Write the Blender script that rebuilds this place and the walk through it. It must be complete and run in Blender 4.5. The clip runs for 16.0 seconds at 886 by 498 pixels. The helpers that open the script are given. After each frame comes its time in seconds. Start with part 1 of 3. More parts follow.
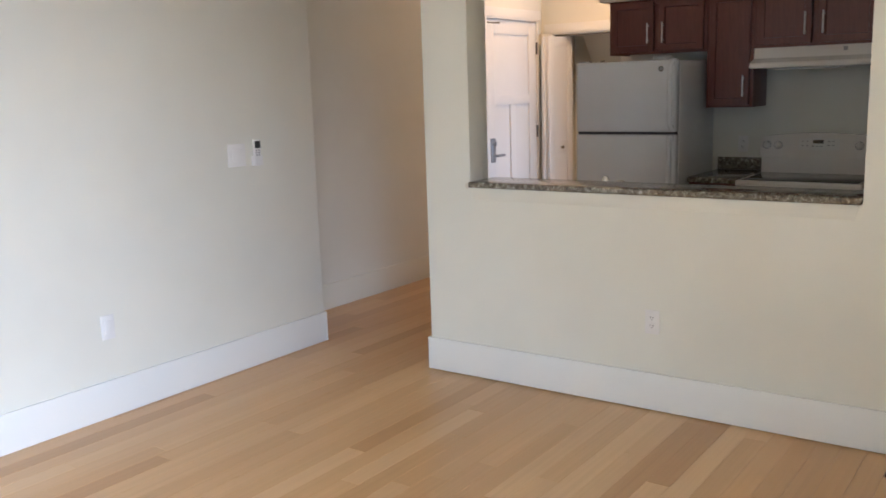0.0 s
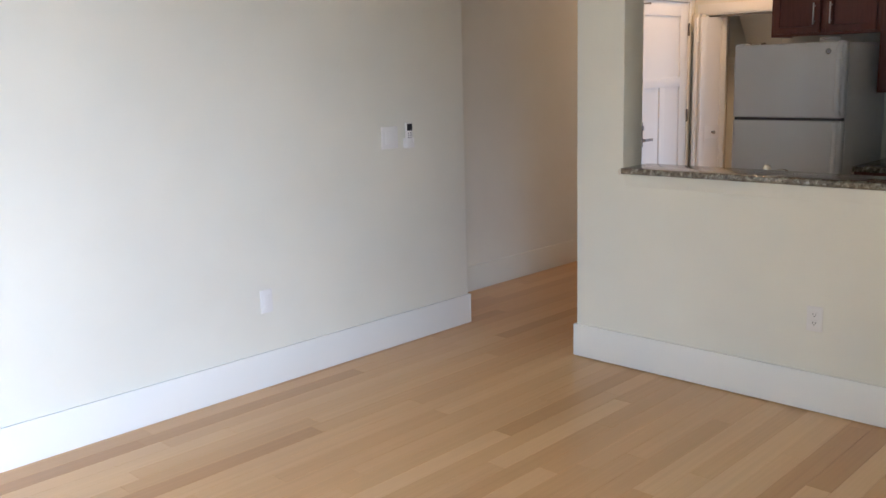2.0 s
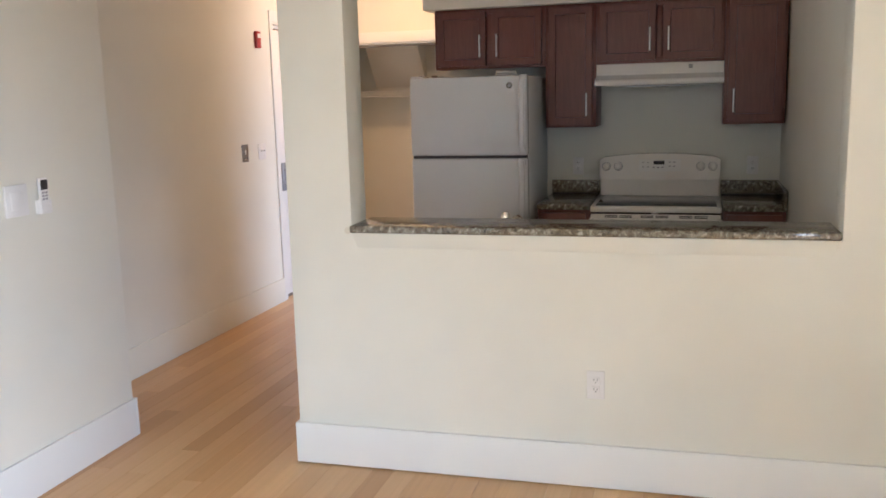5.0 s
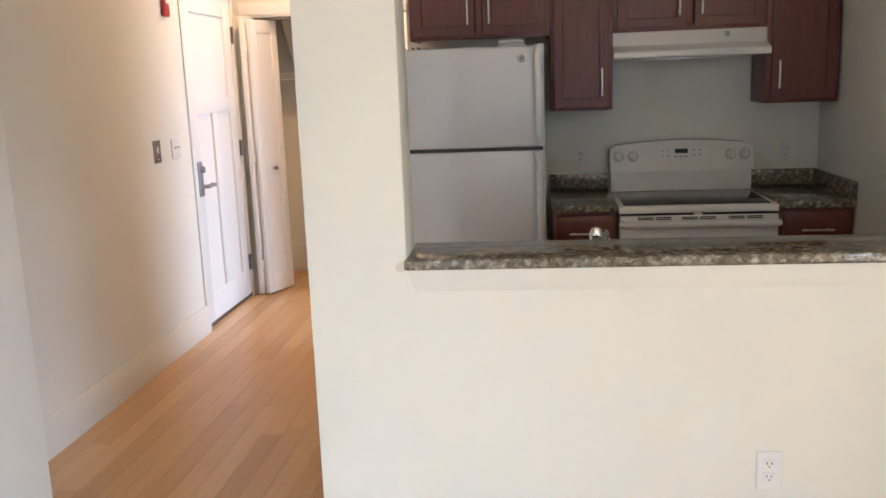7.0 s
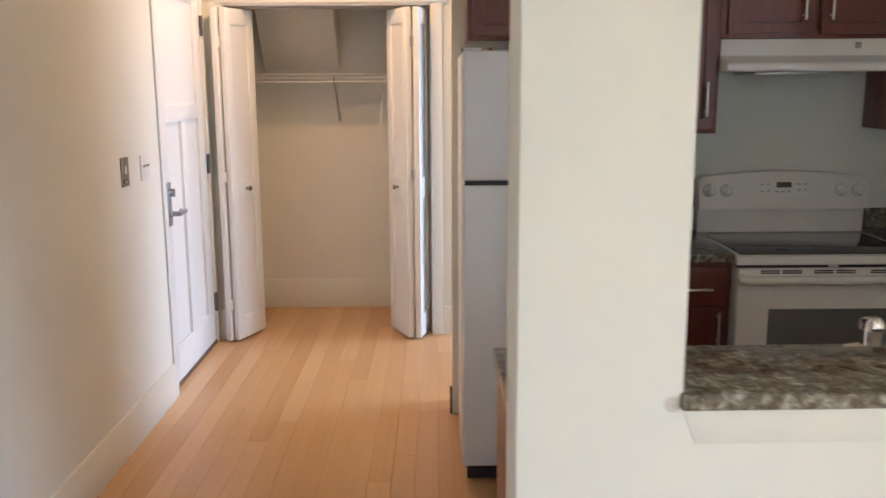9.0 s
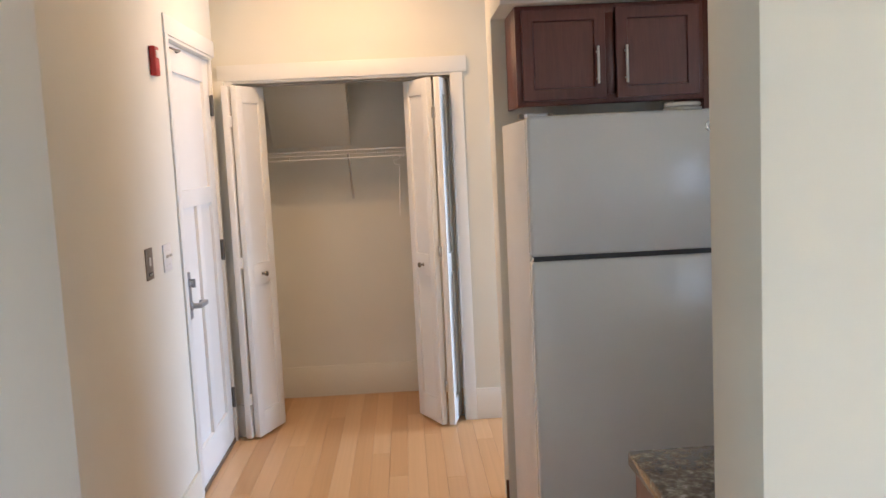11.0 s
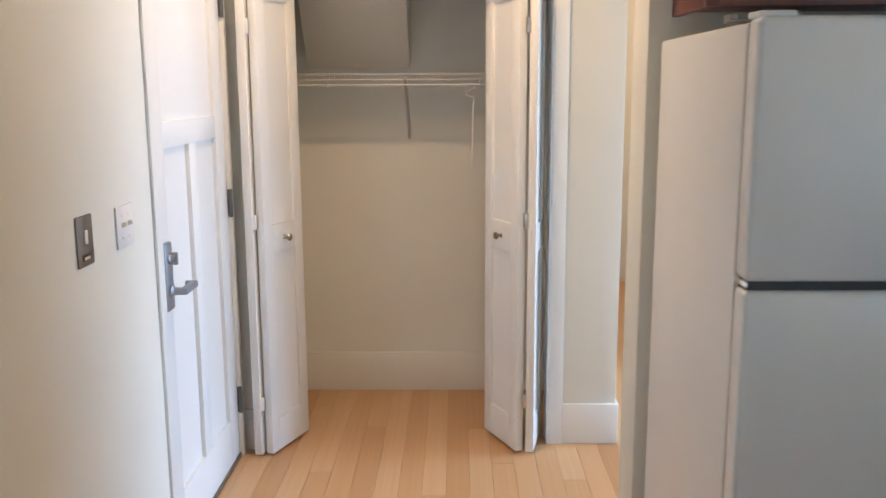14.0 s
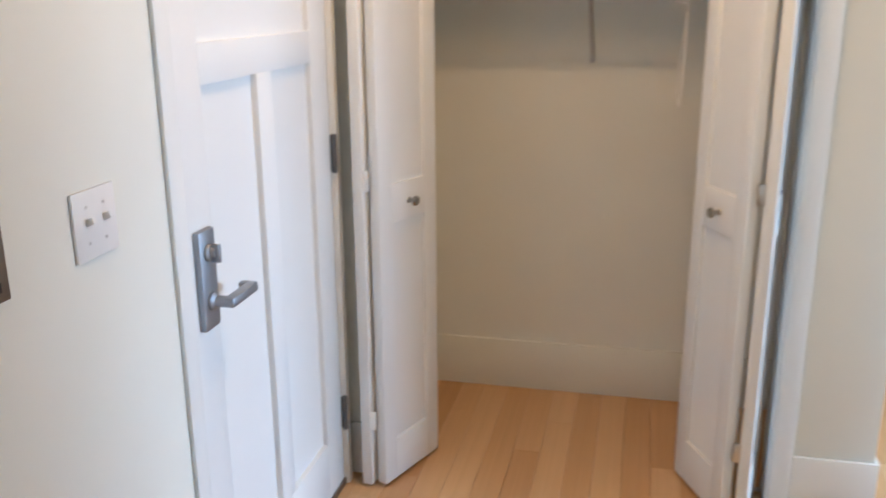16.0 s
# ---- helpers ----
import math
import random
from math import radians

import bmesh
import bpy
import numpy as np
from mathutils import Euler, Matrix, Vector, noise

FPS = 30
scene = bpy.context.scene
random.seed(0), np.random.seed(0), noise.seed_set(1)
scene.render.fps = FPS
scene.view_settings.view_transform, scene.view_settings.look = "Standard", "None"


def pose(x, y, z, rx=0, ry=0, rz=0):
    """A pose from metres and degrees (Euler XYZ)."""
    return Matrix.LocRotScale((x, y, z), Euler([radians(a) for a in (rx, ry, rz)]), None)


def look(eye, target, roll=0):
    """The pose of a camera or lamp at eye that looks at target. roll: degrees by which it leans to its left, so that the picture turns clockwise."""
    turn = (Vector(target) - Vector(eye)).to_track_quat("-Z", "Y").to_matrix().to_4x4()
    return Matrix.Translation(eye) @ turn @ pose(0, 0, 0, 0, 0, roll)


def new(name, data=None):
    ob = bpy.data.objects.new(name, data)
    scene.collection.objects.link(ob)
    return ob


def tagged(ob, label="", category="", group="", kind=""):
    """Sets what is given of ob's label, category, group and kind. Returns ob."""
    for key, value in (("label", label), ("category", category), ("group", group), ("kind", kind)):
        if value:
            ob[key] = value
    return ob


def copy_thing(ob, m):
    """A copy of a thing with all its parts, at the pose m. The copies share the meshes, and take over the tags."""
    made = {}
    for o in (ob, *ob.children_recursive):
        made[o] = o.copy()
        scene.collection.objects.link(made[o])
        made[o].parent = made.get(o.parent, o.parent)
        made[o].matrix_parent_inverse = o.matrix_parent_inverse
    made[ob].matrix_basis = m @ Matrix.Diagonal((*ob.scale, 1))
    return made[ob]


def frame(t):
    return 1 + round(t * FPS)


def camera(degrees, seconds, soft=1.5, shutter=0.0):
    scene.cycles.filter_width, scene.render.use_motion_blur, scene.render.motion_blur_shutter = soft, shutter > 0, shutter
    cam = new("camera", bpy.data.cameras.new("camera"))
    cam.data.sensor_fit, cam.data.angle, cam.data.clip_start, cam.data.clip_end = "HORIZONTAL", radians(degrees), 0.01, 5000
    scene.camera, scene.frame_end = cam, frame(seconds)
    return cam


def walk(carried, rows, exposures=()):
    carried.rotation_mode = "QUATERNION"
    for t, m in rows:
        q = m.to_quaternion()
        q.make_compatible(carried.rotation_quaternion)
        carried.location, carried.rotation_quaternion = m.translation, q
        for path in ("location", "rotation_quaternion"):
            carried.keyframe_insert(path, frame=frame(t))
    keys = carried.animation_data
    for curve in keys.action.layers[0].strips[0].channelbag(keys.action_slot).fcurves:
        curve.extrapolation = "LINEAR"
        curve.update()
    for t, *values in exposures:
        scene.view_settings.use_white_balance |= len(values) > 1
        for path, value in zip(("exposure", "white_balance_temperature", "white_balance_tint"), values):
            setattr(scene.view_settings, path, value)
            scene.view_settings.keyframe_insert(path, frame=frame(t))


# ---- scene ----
cam = camera(53.5, 16.0, 1.5, 0.4)
PATH = [
    (0, (0.149, 0.168, 1.541), (-1.009, 1.759, 1.181), -1.8),
    (0.5, (0.167, 0.178, 1.57), (-1.07, 1.711, 1.227), -2.2),
    (1, (0.153, 0.168, 1.559), (-1.16, 1.638, 1.223), -2.5),
    (1.5, (0.122, 0.129, 1.557), (-1.247, 1.544, 1.202), -2.1),
    (2, (0.076, 0.112, 1.558), (-1.304, 1.505, 1.166), -1.7),
    (2.5, (-0.009, 0.094, 1.565), (-1.278, 1.577, 1.131), -1.8),
    (3, (-0.131, 0.113, 1.566), (-1.306, 1.678, 1.152), -0.9),
    (3.5, (-0.326, 0.223, 1.615), (-1.384, 1.883, 1.26), -2.0),
    (4, (-0.547, 0.332, 1.595), (-1.46, 2.08, 1.262), -0.8),
    (4.5, (-0.826, 0.43, 1.593), (-1.536, 2.262, 1.22), -2.4),
    (5, (-1.054, 0.597, 1.584), (-1.601, 2.489, 1.236), -1.5),
    (5.2, (-1.161, 0.689, 1.586), (-1.675, 2.593, 1.252), -1.8),
    (7.3, (-2.179, 1.679, 1.556), (-2.343, 3.633, 1.164), -1.7),
    (7.5, (-2.272, 1.743, 1.583), (-2.396, 3.702, 1.198), -1.4),
    (8, (-2.486, 2.012, 1.572), (-2.519, 3.973, 1.182), -1.8),
    (8.5, (-2.65, 2.318, 1.575), (-2.649, 4.285, 1.215), -1.7),
    (9, (-2.826, 2.541, 1.576), (-2.814, 4.505, 1.199), -0.3),
    (9.5, (-3.022, 2.711, 1.592), (-2.936, 4.686, 1.288), -2.9),
    (9.7, (-3.074, 2.751, 1.559), (-2.988, 4.734, 1.313), -3.4),
    (11.8, (-3.166, 3.016, 1.594), (-3.077, 5.003, 1.378), -2.0),
    (12, (-3.178, 3.101, 1.597), (-3.059, 5.085, 1.371), -2.2),
    (12.5, (-3.217, 3.326, 1.583), (-3.127, 5.293, 1.23), -0.5),
    (13, (-3.272, 3.606, 1.58), (-3.209, 5.57, 1.208), -0.8),
    (13.5, (-3.261, 3.875, 1.565), (-3.205, 5.837, 1.182), -2.1),
    (14, (-3.256, 4.206, 1.563), (-3.287, 6.172, 1.199), -0.3),
    (14.5, (-3.234, 4.484, 1.552), (-3.32, 6.439, 1.138), 0.1),
    (15, (-3.272, 4.792, 1.561), (-3.349, 6.753, 1.172), -2.0),
    (15.5, (-3.279, 5.068, 1.541), (-3.462, 7.012, 1.108), -1.6),
    (16, (-3.288, 5.319, 1.551), (-3.721, 7.19, 0.992), -0.4),
]
# seconds, stops, white balance in kelvin, tint
LIGHTNESS = [(0, -0.24, 6080, 14), (2.0, -0.42, 6080, 14), (3.5, -0.22, 6100, 15), (4.0, -0.1, 6120, 15), (4.5, 0.01, 6150, 15), (5.2, 0.22, 6150, 15), (7.5, 0.41, 6080, 14),
             (9.5, 0.25, 5950, 12), (12.0, 0.15, 5600, 8), (12.8, 0.28, 5420, 6), (13.5, 0.30, 5420, 6), (14.5, 0.26, 5380, 5), (16.0, 0.16, 5380, 5)]
walk(cam, [(t, look(eye, target, roll)) for t, eye, target, roll in PATH], LIGHTNESS)

# ---- light ----
world = bpy.data.worlds.new("sky")
scene.world = world
world.use_nodes = True
wn = world.node_tree.nodes
sky = wn.new("ShaderNodeTexSky")
sky.sky_type, sky.sun_disc = "NISHITA", False
sky.sun_elevation, sky.sun_rotation = radians(48), radians(20)
wn["Background"].inputs["Strength"].default_value = 0.10
world.node_tree.links.new(sky.outputs["Color"], wn["Background"].inputs["Color"])


def area_lamp(name, m, sx, sy, watts, colour, spread=180):
    data = bpy.data.lights.new(name, "AREA")
    data.shape, data.size, data.size_y = "RECTANGLE", sx, sy
    data.energy, data.color, data.spread = watts, colour, radians(spread)
    ob = new(name, data)
    ob.matrix_world = m
    return ob


# daylight in the openings of the windows, tipped downwards like light from the sky
DAY = (0.645, 0.785, 1.0)
area_lamp("daylight_living", look((1.97, -1.15, 1.1), (-3.6, -1.0, -3.0)), 2.5, 1.7, 520, DAY, 115)
area_lamp("daylight_living_rear", look((1.975, -2.8, 1.18), (-3.6, -2.8, 1.0)), 0.7, 1.4, 58, DAY, 180)
area_lamp("daylight_far_room", look((1.86, 8.08, 1.45), (-2.6, 7.6, -0.45)), 2.4, 1.5, 88, DAY, 100)

# warm lamp on the ceiling by the entry
lamp_data = bpy.data.lights.new("entry_bulb", "AREA")
lamp_data.shape, lamp_data.size, lamp_data.energy, lamp_data.color = "DISK", 0.26, 17.5, (1.0, 0.56, 0.26)
new("entry_bulb", lamp_data).matrix_world = look((-3.42, 7.12, 2.735), (-3.42, 7.12, 0))
# second lamp, unseen: assumed in the passage to warm its far wall
lamp_data = bpy.data.lights.new("passage_bulb", "AREA")
lamp_data.shape, lamp_data.size, lamp_data.energy, lamp_data.color = "DISK", 0.26, 13, (1.0, 0.56, 0.26)
new("passage_bulb", lamp_data).matrix_world = look((-1.88, 10.0, 2.735), (-1.88, 10.0, 0))


# ---- materials ----
def material(name, colour, rough=0.5, metal=0.0, spec=0.5):
    m = bpy.data.materials.new(name)
    m.use_nodes = True
    b = m.node_tree.nodes["Principled BSDF"]
    b.inputs["Base Color"].default_value = (*colour, 1)
    b.inputs["Roughness"].default_value = rough
    b.inputs["Metallic"].default_value = metal
    b.inputs["Specular IOR Level"].default_value = spec
    return m


class Nodes:
    """Short hand for building a node tree on a material."""

    def __init__(self, m):
        self.t, self.b = m.node_tree, m.node_tree.nodes["Principled BSDF"]

    def add(self, kind, **values):
        n = self.t.nodes.new(kind)
        for k, v in values.items():
            n.inputs[k.replace("_", " ")].default_value = v
        return n

    def link(self, a, b):
        self.t.links.new(a, b)

    def coords(self, scale=(1, 1, 1), place="Object"):
        c = self.add("ShaderNodeTexCoord")
        mp = self.add("ShaderNodeMapping", Scale=scale)
        self.link(c.outputs[place], mp.inputs["Vector"])
        return mp.outputs["Vector"]

    def noise(self, vec, scale, detail=4.0, rough=0.55, distort=0.0):
        n = self.add("ShaderNodeTexNoise", Scale=scale, Detail=detail, Roughness=rough, Distortion=distort)
        self.link(vec, n.inputs["Vector"])
        return n.outputs["Fac"]

    def ramp(self, fac, stops):
        r = self.add("ShaderNodeValToRGB")
        e = r.color_ramp.elements
        while len(e) < len(stops):
            e.new(0.5)
        for k, (p, c) in zip(e, stops):
            k.position, k.color = p, (*c, 1)
        self.link(fac, r.inputs["Fac"])
        return r.outputs["Color"]

    def mix(self, fac, a, b, how="MIX"):
        m = self.t.nodes.new("ShaderNodeMix")
        m.data_type, m.blend_type = "RGBA", how
        for sock, v in ((m.inputs["Factor"], fac), (m.inputs["A"], a), (m.inputs["B"], b)):
            if isinstance(v, (int, float)):
                sock.default_value = v
            elif isinstance(v, tuple):
                sock.default_value = (*v, 1)
            else:
                self.link(v, sock)
        return m.outputs["Result"]

    def math(self, op, a, b=0.0):
        m = self.t.nodes.new("ShaderNodeMath")
        m.operation = op
        for sock, v in zip(m.inputs, (a, b)):
            if isinstance(v, (int, float)):
                sock.default_value = v
            else:
                self.link(v, sock)
        return m.outputs["Value"]

    def bump(self, height, strength, distance=0.002):
        n = self.add("ShaderNodeBump", Strength=strength, Distance=distance)
        self.link(height, n.inputs["Height"])
        self.link(n.outputs["Normal"], self.b.inputs["Normal"])

    def colour(self, c):
        self.link(c, self.b.inputs["Base Color"])

    def roughness(self, fac, low, high):
        m = self.add("ShaderNodeMapRange", To_Min=low, To_Max=high)
        self.link(fac, m.inputs["Value"])
        self.link(m.outputs["Result"], self.b.inputs["Roughness"])


def paint(name, colour, rough, grain=900.0, strength=0.08, spread=0.05):
    """Painted plaster or wood: slow cloudiness, faint roller stipple, a few scuffs."""
    m = material(name, colour, rough)
    n = Nodes(m)
    v = n.coords()
    slow = n.noise(v, 1.3, 3)
    dark = tuple(c * (1 - spread) for c in colour)
    light = tuple(min(1, c * (1 + spread * 0.5)) for c in colour)
    base = n.ramp(slow, [(0.3, dark), (0.7, light)])
    scuff = n.ramp(n.noise(v, 9, 6, 0.7), [(0.70, (0, 0, 0)), (0.80, (1, 1, 1))])
    n.colour(n.mix(n.math("MULTIPLY", scuff, 0.06), base, tuple(c * 0.75 for c in colour)))
    fine = n.noise(v, grain * 0.22, 3)
    n.roughness(n.noise(v, 5, 3), rough - 0.06, rough + 0.06)
    n.bump(fine, strength, 0.0012)
    return m


WALL = paint("wall_paint_cream", (0.785, 0.787, 0.708), 0.55, strength=0.12)
CEIL = paint("ceiling_paint", (0.82, 0.80, 0.74), 0.8)
TRIM = paint("trim_paint_white", (0.81, 0.825, 0.80), 0.35, strength=0.04, spread=0.03)
CREAM_TRIM = paint("trim_paint_cream", (0.785, 0.785, 0.70), 0.4, strength=0.05, spread=0.03)
DOOR = paint("door_paint_white", (0.82, 0.835, 0.82), 0.35, strength=0.04, spread=0.03)


def bamboo():
    m = material("bamboo_floor", (0.6, 0.37, 0.18), 0.28)
    n = Nodes(m)
    info = n.add("ShaderNodeObjectInfo")
    geo = n.add("ShaderNodeNewGeometry")
    rnd = n.math("FRACT", n.math("ADD", info.outputs["Random"], geo.outputs["Random Per Island"]))
    shift = n.add("ShaderNodeCombineXYZ")
    n.link(n.math("MULTIPLY", rnd, 37.0), shift.inputs["X"])
    n.link(n.math("MULTIPLY", rnd, 91.0), shift.inputs["Y"])
    c = n.add("ShaderNodeTexCoord")
    add = n.add("ShaderNodeVectorMath")
    n.link(c.outputs["Object"], add.inputs[0])
    n.link(shift.outputs["Vector"], add.inputs[1])
    mp = n.add("ShaderNodeMapping", Scale=(45, 0.5, 1))
    n.link(add.outputs["Vector"], mp.inputs["Vector"])
    strip = n.noise(mp.outputs["Vector"], 1.0, 3, 0.6)
    mp2 = n.add("ShaderNodeMapping", Scale=(150, 1.6, 1))
    n.link(add.outputs["Vector"], mp2.inputs["Vector"])
    grain = n.noise(mp2.outputs["Vector"], 1.0, 4, 0.6)
    tone = n.ramp(rnd, [(0.0, (0.48, 0.265, 0.112)), (0.14, (0.57, 0.338, 0.157)), (0.55, (0.62, 0.385, 0.187)), (0.90, (0.69, 0.460, 0.245)), (1.0, (0.56, 0.318, 0.138))])
    lines = n.ramp(strip, [(0.3, (0.94, 0.925, 0.90)), (0.7, (1.03, 1.03, 1.03))])
    col = n.mix(1.0, tone, lines, "MULTIPLY")
    fine = n.ramp(grain, [(0.3, (0.95, 0.94, 0.92)), (0.65, (1.02, 1.02, 1.02))])
    n.colour(n.mix(0.6, col, fine, "MULTIPLY"))
    n.roughness(n.noise(n.coords(), 6, 4), 0.26, 0.33)
    n.bump(grain, 0.05, 0.0006)
    return m


FLOOR = bamboo()


def cherry():
    m = material("cherry_cabinet", (0.08, 0.02, 0.012), 0.33)
    n = Nodes(m)
    v = n.coords((16, 16, 1.6))
    g = n.noise(v, 3.0, 6, 0.6, 0.6)
    fine = n.noise(n.coords((90, 90, 4)), 3.0, 4)
    col = n.ramp(g, [(0.25, (0.115, 0.031, 0.021)), (0.5, (0.15, 0.041, 0.027)), (0.8, (0.185, 0.056, 0.036))])
    f = n.ramp(fine, [(0.35, (0.75, 0.72, 0.7)), (0.65, (1.08, 1.08, 1.08))])
    n.colour(n.mix(0.4, col, f, "MULTIPLY"))
    n.roughness(n.noise(n.coords(), 8, 3), 0.28, 0.42)
    n.bump(fine, 0.06, 0.0006)
    return m


CHERRY = cherry()


def granite():
    m = material("granite_brown", (0.3, 0.22, 0.15), 0.12)
    n = Nodes(m)
    v = n.coords()
    big = n.noise(v, 16, 5, 0.6, 0.8)
    mid = n.noise(v, 48, 5, 0.65, 0.5)
    vor = n.add("ShaderNodeTexVoronoi", Scale=130.0)
    n.link(v, vor.inputs["Vector"])
    base = n.ramp(mid, [(0.30, (0.045, 0.042, 0.038)), (0.40, (0.13, 0.112, 0.085)), (0.50, (0.20, 0.178, 0.138)), (0.58, (0.31, 0.295, 0.25)), (0.68, (0.52, 0.52, 0.48))])
    brown = n.ramp(big, [(0.35, (0.62, 0.54, 0.44)), (0.6, (1.04, 1.04, 1.0))])
    col = n.mix(0.85, base, brown, "MULTIPLY")
    speck = n.ramp(n.noise(v, 150, 2), [(0.62, (0, 0, 0)), (0.68, (1, 1, 1))])
    col = n.mix(speck, col, (0.05, 0.045, 0.04))
    cells = n.ramp(vor.outputs["Color"], [(0.2, (0.82, 0.8, 0.78)), (0.8, (1.1, 1.1, 1.08))])
    n.colour(n.mix(0.7, col, cells, "MULTIPLY"))
    n.roughness(mid, 0.05, 0.12)
    return m


GRANITE = granite()


def enamel(name, colour, rough, pebble):
    m = material(name, colour, rough)
    n = Nodes(m)
    v = n.coords()
    n.colour(n.ramp(n.noise(v, 3, 4), [(0.3, tuple(c * 0.96 for c in colour)), (0.7, colour)]))
    n.roughness(n.noise(v, 11, 4), rough - 0.04, rough + 0.06)
    n.bump(n.noise(v, 260, 2), pebble, 0.001)
    return m


FRIDGE_W = enamel("fridge_enamel", (0.77, 0.80, 0.83), 0.17, 0.16)
FRIDGE_SIDE = enamel("fridge_side_enamel", (0.77, 0.79, 0.80), 0.38, 0.015)
RANGE_W = enamel("range_enamel", (0.84, 0.82, 0.78), 0.21, 0.02)
PLASTIC = enamel("white_plastic", (0.80, 0.80, 0.78), 0.35, 0.02)
SHADOWGAP = material("gasket_and_gap_shade", (0.05, 0.055, 0.06), 0.6)
GLASSTOP = material("black_glass", (0.012, 0.012, 0.013), 0.06)
OVENGLASS = material("oven_window_glass", (0.17, 0.17, 0.165), 0.22)
BLACK = material("black_plastic", (0.02, 0.02, 0.022), 0.35)
GREYPRINT = material("grey_print", (0.35, 0.35, 0.36), 0.5)
RED = enamel("red_plastic", (0.45, 0.03, 0.03), 0.35, 0.02)


def metal(name, colour, rough, brushed=0.0):
    m = material(name, colour, rough, 1.0)
    n = Nodes(m)
    n.roughness(n.noise(n.coords((40, 40, 400)), 2, 3), rough * 0.75, rough * 1.3)
    if brushed:
        n.bump(n.noise(n.coords((30, 30, 900)), 2, 2), brushed, 0.0003)
    return m


NICKEL = metal("brushed_nickel", (0.62, 0.61, 0.59), 0.30, 0.1)
CHROME = metal("chrome", (0.80, 0.80, 0.81), 0.07)
STEEL = metal("satin_steel", (0.55, 0.56, 0.58), 0.34, 0.1)
BRONZE = metal("bronze_plate", (0.26, 0.23, 0.20), 0.40, 0.1)
LOCK = metal("satin_lock_steel", (0.36, 0.38, 0.41), 0.48, 0.1)
KNOB = metal("dark_nickel", (0.34, 0.33, 0.31), 0.22)
WIRE = enamel("wire_coating_white", (0.80, 0.79, 0.75), 0.35, 0.02)


# ---- mesh tools ----
def box(b, bev=0.0, bm=None, seg=2):
    """A box x0, x1, y0, y1, z0, z1 with rounded edges, added to bm."""
    bm = bm or bmesh.new()
    x0, x1, y0, y1, z0, z1 = b
    m = Matrix.Translation(((x0 + x1) / 2, (y0 + y1) / 2, (z0 + z1) / 2)) @ Matrix.Diagonal((x1 - x0, y1 - y0, z1 - z0, 1))
    vs = bmesh.ops.create_cube(bm, size=1, matrix=m)["verts"]
    if bev:
        es = list({e for v in vs for e in v.link_edges})
        bmesh.ops.bevel(bm, geom=es, offset=bev, segments=seg, profile=0.5, affect="EDGES", clamp_overlap=True)
    return bm


def boxes(many, bev=0.0):
    bm = bmesh.new()
    for b in many:
        box(b, bev, bm)
    return bm


def rod(p0, p1, r, bm=None, n=16, r1=None):
    """A closed round bar from p0 to p1."""
    bm = bm or bmesh.new()
    p0, p1 = Vector(p0), Vector(p1)
    m = Matrix.Translation((p0 + p1) / 2) @ (p1 - p0).to_track_quat("Z", "Y").to_matrix().to_4x4()
    bmesh.ops.create_cone(bm, cap_ends=True, segments=n, radius1=r, radius2=r if r1 is None else r1, depth=(p1 - p0).length, matrix=m)
    return bm


def tube(pts, r, bm=None, n=10):
    """A round bar swept along points; r may be a number or one for each point."""
    bm = bm or bmesh.new()
    pts = [Vector(p) for p in pts]
    rs = r if isinstance(r, (list, tuple)) else [r] * len(pts)
    rings, up = [], None
    for i, p in enumerate(pts):
        d = (pts[min(i + 1, len(pts) - 1)] - pts[max(i - 1, 0)]).normalized()
        if up is None:
            up = d.orthogonal().normalized()
        up = (up - d * up.dot(d)).normalized()
        side = d.cross(up)
        rings.append([bm.verts.new(p + rs[i] * (math.cos(a) * up + math.sin(a) * side)) for a in (2 * math.pi * k / n for k in range(n))])
    for a, b in zip(rings, rings[1:]):
        for k in range(n):
            bm.faces.new((a[k], a[(k + 1) % n], b[(k + 1) % n], b[k]))
    bm.faces.new(rings[0][::-1])
    bm.faces.new(rings[-1])
    return bm


def lathe(profile, m=None, bm=None, n=24):
    """A turned body from (radius, height) pairs about z, then moved by m."""
    bm = bm or bmesh.new()
    m = m or Matrix()
    rings = []
    for r, z in profile:
        r = max(r, 1e-4)
        rings.append([bm.verts.new(m @ Vector((r * math.cos(a), r * math.sin(a), z))) for a in (2 * math.pi * k / n for k in range(n))])
    for a, b in zip(rings, rings[1:]):
        for k in range(n):
            bm.faces.new((a[k], a[(k + 1) % n], b[(k + 1) % n], b[k]))
    bm.faces.new(rings[0][::-1])
    bm.faces.new(rings[-1])
    return bm


def extrude_x(outline, x0, x1, bev=0.0, bm=None):
    """A prism along x of a (y, z) outline."""
    bm = bm or bmesh.new()
    vs = [bm.verts.new((x0, y, z)) for y, z in outline]
    f = bm.faces.new(vs)
    out = bmesh.ops.extrude_face_region(bm, geom=[f])["geom"]
    moved = [g for g in out if isinstance(g, bmesh.types.BMVert)]
    bmesh.ops.translate(bm, vec=(x1 - x0, 0, 0), verts=moved)
    if bev:
        es = list({e for v in vs + moved for e in v.link_edges})
        bmesh.ops.bevel(bm, geom=es, offset=bev, segments=2, profile=0.5, affect="EDGES", clamp_overlap=True)
    return bm


def extrude_y(outline, y0, y1, bev=0.0):
    """A prism along y of an (x, z) outline."""
    bm = extrude_x(outline, y0, y1, bev)
    bmesh.ops.transform(bm, matrix=Matrix(((0, 1, 0, 0), (1, 0, 0, 0), (0, 0, 1, 0), (0, 0, 0, 1))), verts=bm.verts[:])
    return bm


